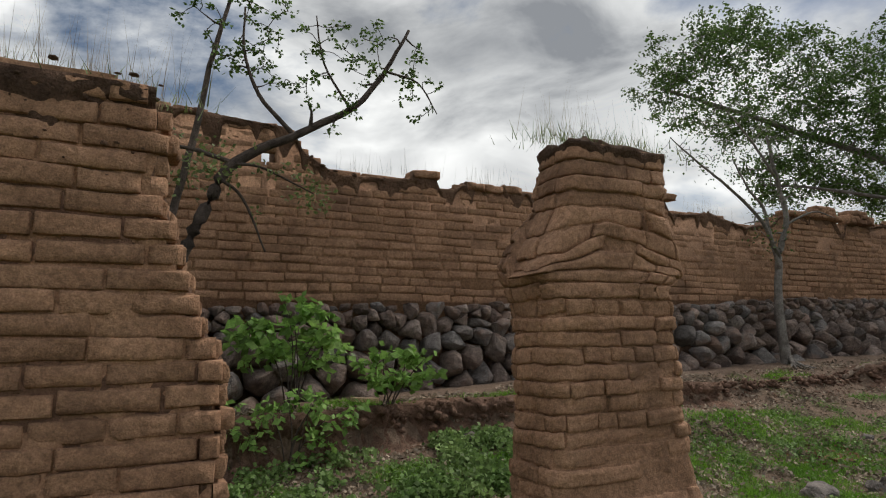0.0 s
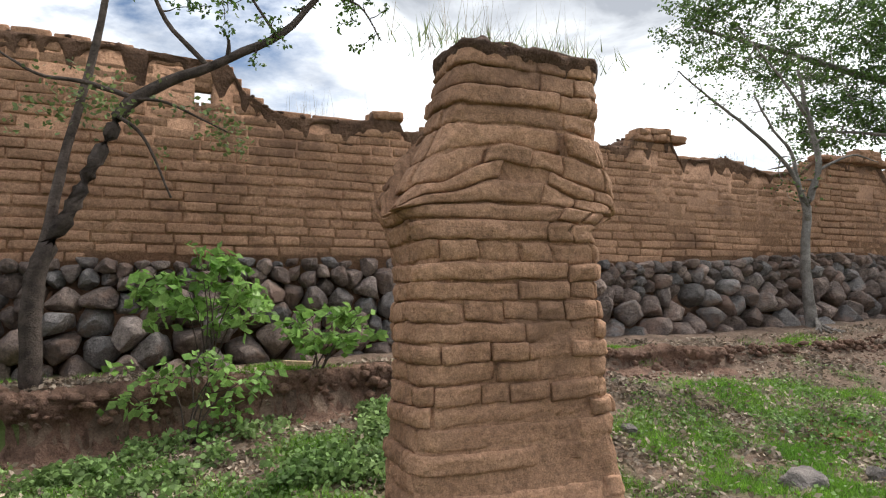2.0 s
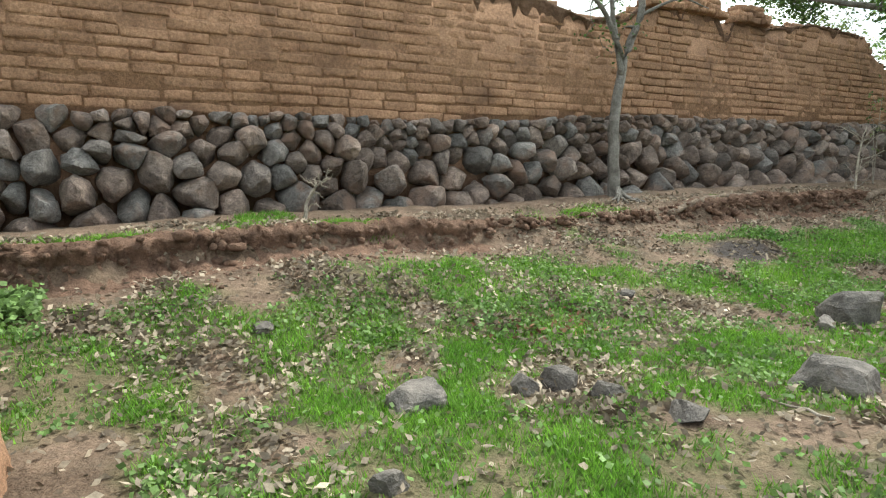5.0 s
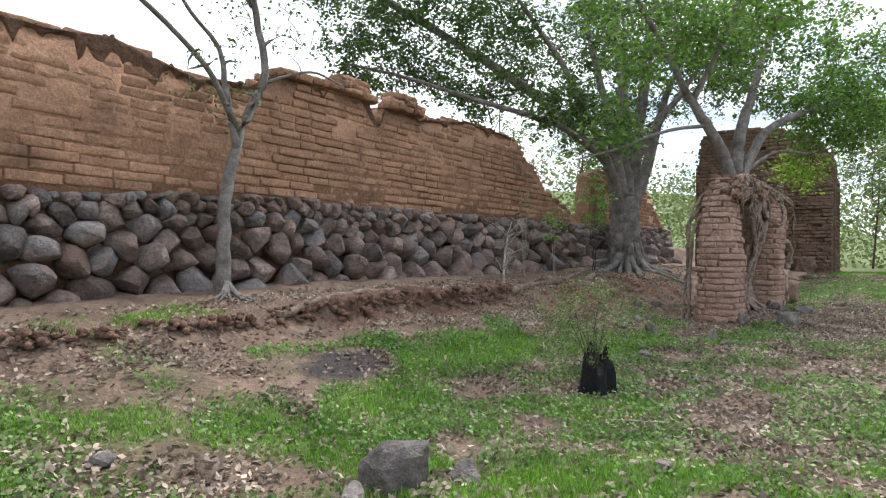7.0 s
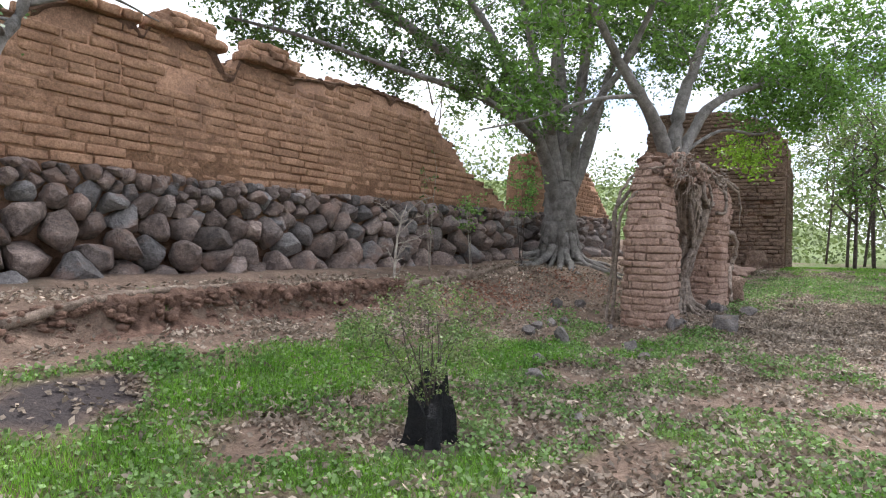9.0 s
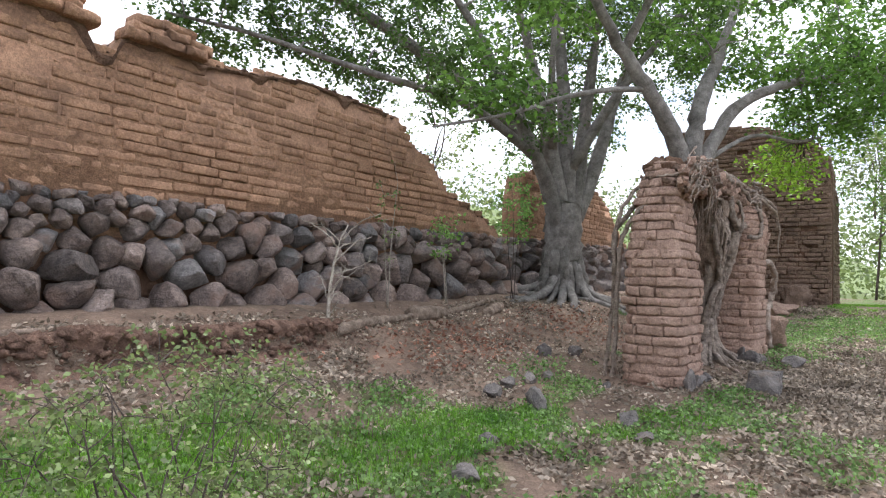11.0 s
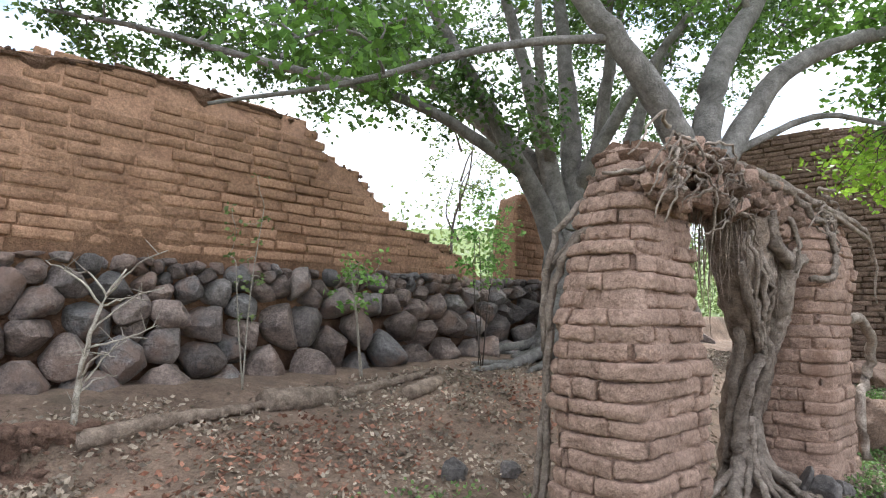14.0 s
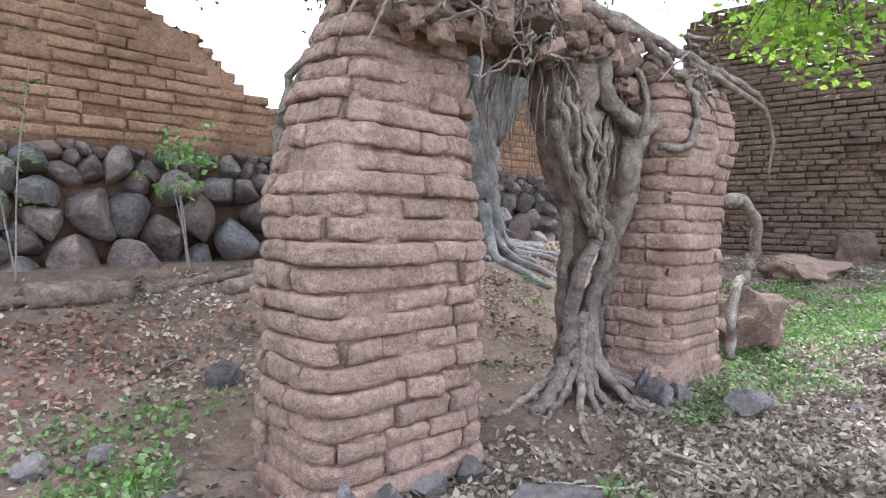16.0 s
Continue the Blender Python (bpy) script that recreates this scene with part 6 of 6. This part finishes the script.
def ground_cover():
    def lawn(s, d):
        return np.clip(grass_amount(s, d) * 1.3 - 0.28, 0, 1)
    def near_lawn(s, d):
        return lawn(s, d) * (1 - 0.55 * smooth(6.5, 10, s)) * smooth(9.2, 6.6, d) * smooth(-9, -6, s)
    blades("grass", scatter(930000, 1, (-9, 14), (1.9, 9.2), near_lawn), 0.05, 0, 0.0045, GRASS, lean=0.7, lab="short bright green grass")
    blades("grass", scatter(160000, 2, (12, 30), (3.0, 12), lawn), 0.05, 0, 0.006, GRASS, lean=0.7, lab="short bright green grass")

    def lush(s, d):
        q = smooth(0.9, 0.35, np.hypot((s - 9.4) / 1.9, (d - 3.2) / 0.75)) + smooth(0.9, 0.4, np.hypot((s - 6.4) / 0.8, (d - 5.6) / 0.5)) + smooth(1, 0.3, np.hypot((s - 6.9) / 1.0, (d - 3.6) / 0.4)) + smooth(1, 0.4, np.hypot((s - 11.6) / 1.5, (d - 3.9) / 0.6))
        return np.clip(q, 0, 1)
    blades("grass", scatter(90000, 3, (5, 13.5), (2.2, 6.2), lush), 0.10, 0, 0.004, GRASS, lean=0.5, lab="lush darker green grass tufts")
    r = np.random.default_rng(4)

    def weeds(s, d):
        # more greyish weeds past s 6 mute the green for the tree shade
        return np.clip(0.12 + 0.45 * smooth(6, 9, s) + 0.9 * smooth(0.05, 0.5, fbm(s * 1.2, d * 1.2, 61)) * smooth(2.0, 2.6, d) + 0.8 * smooth(-0.5, -1.6, s) * smooth(1.6, 2.0, d) * smooth(4, 3, d), 0, 1) * (grass_amount(s, d) > 0.12)
    p = scatter(30000, 15, (-4.2, -0.2), (1.75, 3.4), lambda s, d: smooth(0.0, 0.6, 0.1 + fbm(s * 2, d * 2, 91)))
    p[:, 2] += r.uniform(0.02, 0.14, len(p))
    tagged(new("ground_weeds", soup("ground_weeds", leaf_quads(p, 0.055, r, 0.1, 1.4), CLOVER)), "ankle-high broad-leaved green weeds", "weeds", kind="stuff")
    blades("grass", scatter(60000, 16, (-5, 9), (0.5, 1.4), lambda s, d: smooth(0.1, 0.45, fbm(s * 1.1, d * 1.6, 95))), 0.05, 0, 0.004, GRASS, lean=0.8, lab="thin grass on the terrace")
    p = scatter(260000, 5, (-6, 24), (1.7, 8.5), weeds)
    p[:, 2] += r.uniform(0.01, 0.06, len(p))
    tagged(new("ground_weeds", soup("ground_weeds", leaf_quads(p, 0.038, r, 0.0, 1.4), CLOVER)), "low broad-leaved green weeds", "weeds", kind="stuff")

    def patch(s, d):
        return np.clip(smooth(1, 0.3, np.hypot((s - 14.6) / 1.0, (d - 3.4) / 0.5) + 0.4 * fbm(s * 3, d * 3, 97)) + 0.6 * smooth(1, 0.3, np.hypot((s - 20.2) / 1.6, (d - 5.7) / 0.6) + 0.5 * fbm(s * 3, d * 3, 98)), 0, 1)
    p = scatter(26000, 17, (12, 22), (2.5, 7), patch)
    p[:, 2] += r.uniform(0.01, 0.08, len(p))
    tagged(new("ground_weeds", soup("ground_weeds", leaf_quads(p, 0.045, r, 0.0, 1.5), CLOVER)), "low green weeds around the pillars", "weeds", kind="stuff")

    def litter(s, d):
        return np.clip(0.07 + 1.1 * smooth(-0.05, 0.3, fbm(s * 1.6 + 7, d * 1.6, 71)) * smooth(0.9, 0.3, grass_amount(s, d)) + 0.3 * smooth(2.0, 5.0, s) * smooth(8, 6.5, d) * smooth(-0.1, 0.4, fbm(s * 1.3 + 2, d * 1.3, 79)) + 0.3 * smooth(0.1, 0.5, fbm(s * 2 + 3, d * 2, 73)) + 0.06 * smooth(12, 15, s) + 1.0 * smooth(14.2, 15.8, s) * smooth(22, 19, s) * smooth(5.3, 6.0, d + 0.4 * vnoise(s * 1.2, d * 1.2, 50)), 0, 1)
    p = scatter(300000, 6, (-5, 26), (0.8, 9), lambda s, d: litter(s, d) * (1 - 0.6 * smooth(12.3, 13.6, s) * smooth(5.4, 4.8, d)))
    more = scatter(26000, 66, (14.3, 21), (5.4, 9), lambda s, d: smooth(5.3, 6.0, d + 0.4 * vnoise(s * 1.2, d * 1.2, 50)))
    p = np.concatenate((p, more))
    p[:, 2] += r.uniform(0.004, 0.035, len(p))
    tagged(new("leaf_litter", soup("leaf_litter", leaf_quads(p, 0.06, r, 0.0, 2.2), LITTER)), "dry tan and grey fallen leaves", "leaves", kind="stuff")

    def red(s, d):
        return np.clip(smooth(1, 0.2, np.hypot((s - 14.6) / 2.4, (d - 2.3) / 1.1) + 0.4 * fbm(s * 2, d * 2, 75)) + smooth(1, 0.3, np.hypot((s - 3.4) / 0.7, (d - 3.6) / 0.4)) + 0.5 * smooth(1, 0.3, np.hypot((s - 18) / 2, (d - 2.4) / 1.2)), 0, 1)
    p = scatter(26000, 7, (2, 21), (0.8, 5), red)
    p[:, 2] += r.uniform(0.004, 0.035, len(p))
    tagged(new("leaf_litter", soup("leaf_litter", leaf_quads(p, 0.065, r, 0.0, 2.2), LITTER_RED)), "reddish brown fallen leaves under the fig", "leaves", kind="stuff")


ground_cover()


# ---- weeds on the crests ----
def crest_weeds():
    r = random.Random(15)

    def tuft(name, spots, h, n, mat, width=0.003, lean=0.35):
        pts = []
        for s, d, z, q in spots:
            for _ in range(int(n * q)):
                p = at(s + r.gauss(0, 0.2 * q), d + r.gauss(0, 0.12), z - 0.02)
                pts.append((p.x, p.y, p.z))
        blades(name, np.array(pts), h, 0, width, mat, seed=len(pts), lean=lean, lab="dry wispy grass along the wall crests", cat="dry grass")
    tuft("dry_grass", [(s, -0.25, top_z(s), 1.0) for s in (-1.4, -1.2, -1.0, -0.3, 0.9, 1.1, 2.4, 6.2, 6.5, 1.3)] + [(s, 4.4, 2.78, 1.2) for s in (-4.3, -4.5, -4.7, -4.9, -5.2, -5.6)] + [(s, 4.4, 2.95, 0.8) for s in (-1.3, -1.0, -0.8, -0.5, -0.3)], 0.42, 26, STRAW, 0.002, 0.25)
    tuft("dry_grass", [(s, 4.45, 2.95, 1.0) for s in (-1.3, -1.1, -0.9, -0.7, -0.5, -0.3)] + [(s, 4.5, 2.76, 1.2) for s in (-4.3, -4.6, -5.0, -5.5, -6.0)], 0.13, 70, LEAF_OLIVE, 0.004, 0.8)


crest_weeds()


# ---- woods beyond the ruined house ----
def woods():
    r = random.Random(44)
    for k, (s, d, h, lean) in enumerate(((31.5, 8.2, 6.5, 0.6), (33, 10.5, 7.5, -0.8), (28.5, 8.6, 4.5, 1.0), (36, 8.0, 8.0, 0.5), (38, 12, 8.5, -0.4), (30.0, 11.5, 6.0, 0.9), (42, 6.5, 9.0, 0.2), (40, 15, 8.0, -0.6), (34, 4.5, 8.5, 0.4), (29.5, 9.6, 7.0, -0.5), (31.0, 13.0, 8.5, 0.5), (35.5, 11.0, 9.5, 0.3), (37.0, 9.2, 9.0, -0.3), (41.0, 10.5, 10.0, 0.4), (44.0, 13.5, 10.5, -0.5), (27.0, -8, 8.5, 0.4), (33, -6, 9.0, -0.5), (29.2, 7.6, 5.5, 0.4), (32.2, 9.4, 8.0, -0.6), (33.8, 7.4, 7.0, 0.5), (30.8, 10.4, 7.2, 0.3), (36.5, 13.5, 9.0, -0.5), (39, 8.4, 10.0, 0.4), (34.5, 15, 9.0, 0.6), (28.0, 12.0, 6.5, -0.7))):
        t = tagged(new("thin_tree"), "slim dark-stemmed tree with thin green foliage", "tree", "trees beyond the house")
        z = gz(s, d) - 0.1
        limbs = [("trunk", [(s, d, z), (s + lean * 0.2, d + r.uniform(-0.3, 0.3), z + h * 0.35), (s + lean * 0.9, d + r.uniform(-0.4, 0.4), z + h * 0.6), (s + lean * 2.2, d, z + h * 0.9)], 0.06, 0.02)]
        for q in range(4):
            b = z + h * (0.3 + 0.13 * q)
            e = r.uniform(-1.6, 1.6)
            limbs.append(("limb", [(s + lean * 0.4, d, b), (s + lean * 0.4 + e * 0.5, d + r.uniform(-0.6, 0.6), b + h * 0.12), (s + lean * 0.4 + e, d + r.uniform(-1, 1), b + h * 0.25)], 0.045, 0.012))
        grow(t, limbs, [((s + lean * 0.6, d, z + h * 0.72), (1.9, 1.9, h * 0.3), 1)], 60, 26, 0.13, BARK_DARK, (LEAF_FIG2, LEAF_OLIVE)[k % 2], 700 + k, 0.32, 0.01, "thin leafy crown")
    q = np.random.default_rng(12)
    n = 800
    s, d = q.uniform(34, 80, n), q.uniform(-22, 40, n)
    ok = (s > 44) | (d > 8) | (d < -4)
    s, d = s[ok], d[ok]
    n = len(s)
    c = np.stack((s * CA + d * SA, 9.17 + s * SA - d * CA, ground_z(s, d) + q.uniform(0.3, 6.5, n)), -1)
    cen = np.repeat(c, 70, 0) + q.normal(size=(n * 70, 3)) * (1.0, 1.0, 0.9)
    tagged(new("far_thicket", soup("far_thicket", leaf_quads(cen, 0.32, q), LEAF_OLIVE)), "far thicket of dry olive-green scrub", "thicket", kind="stuff")


woods()
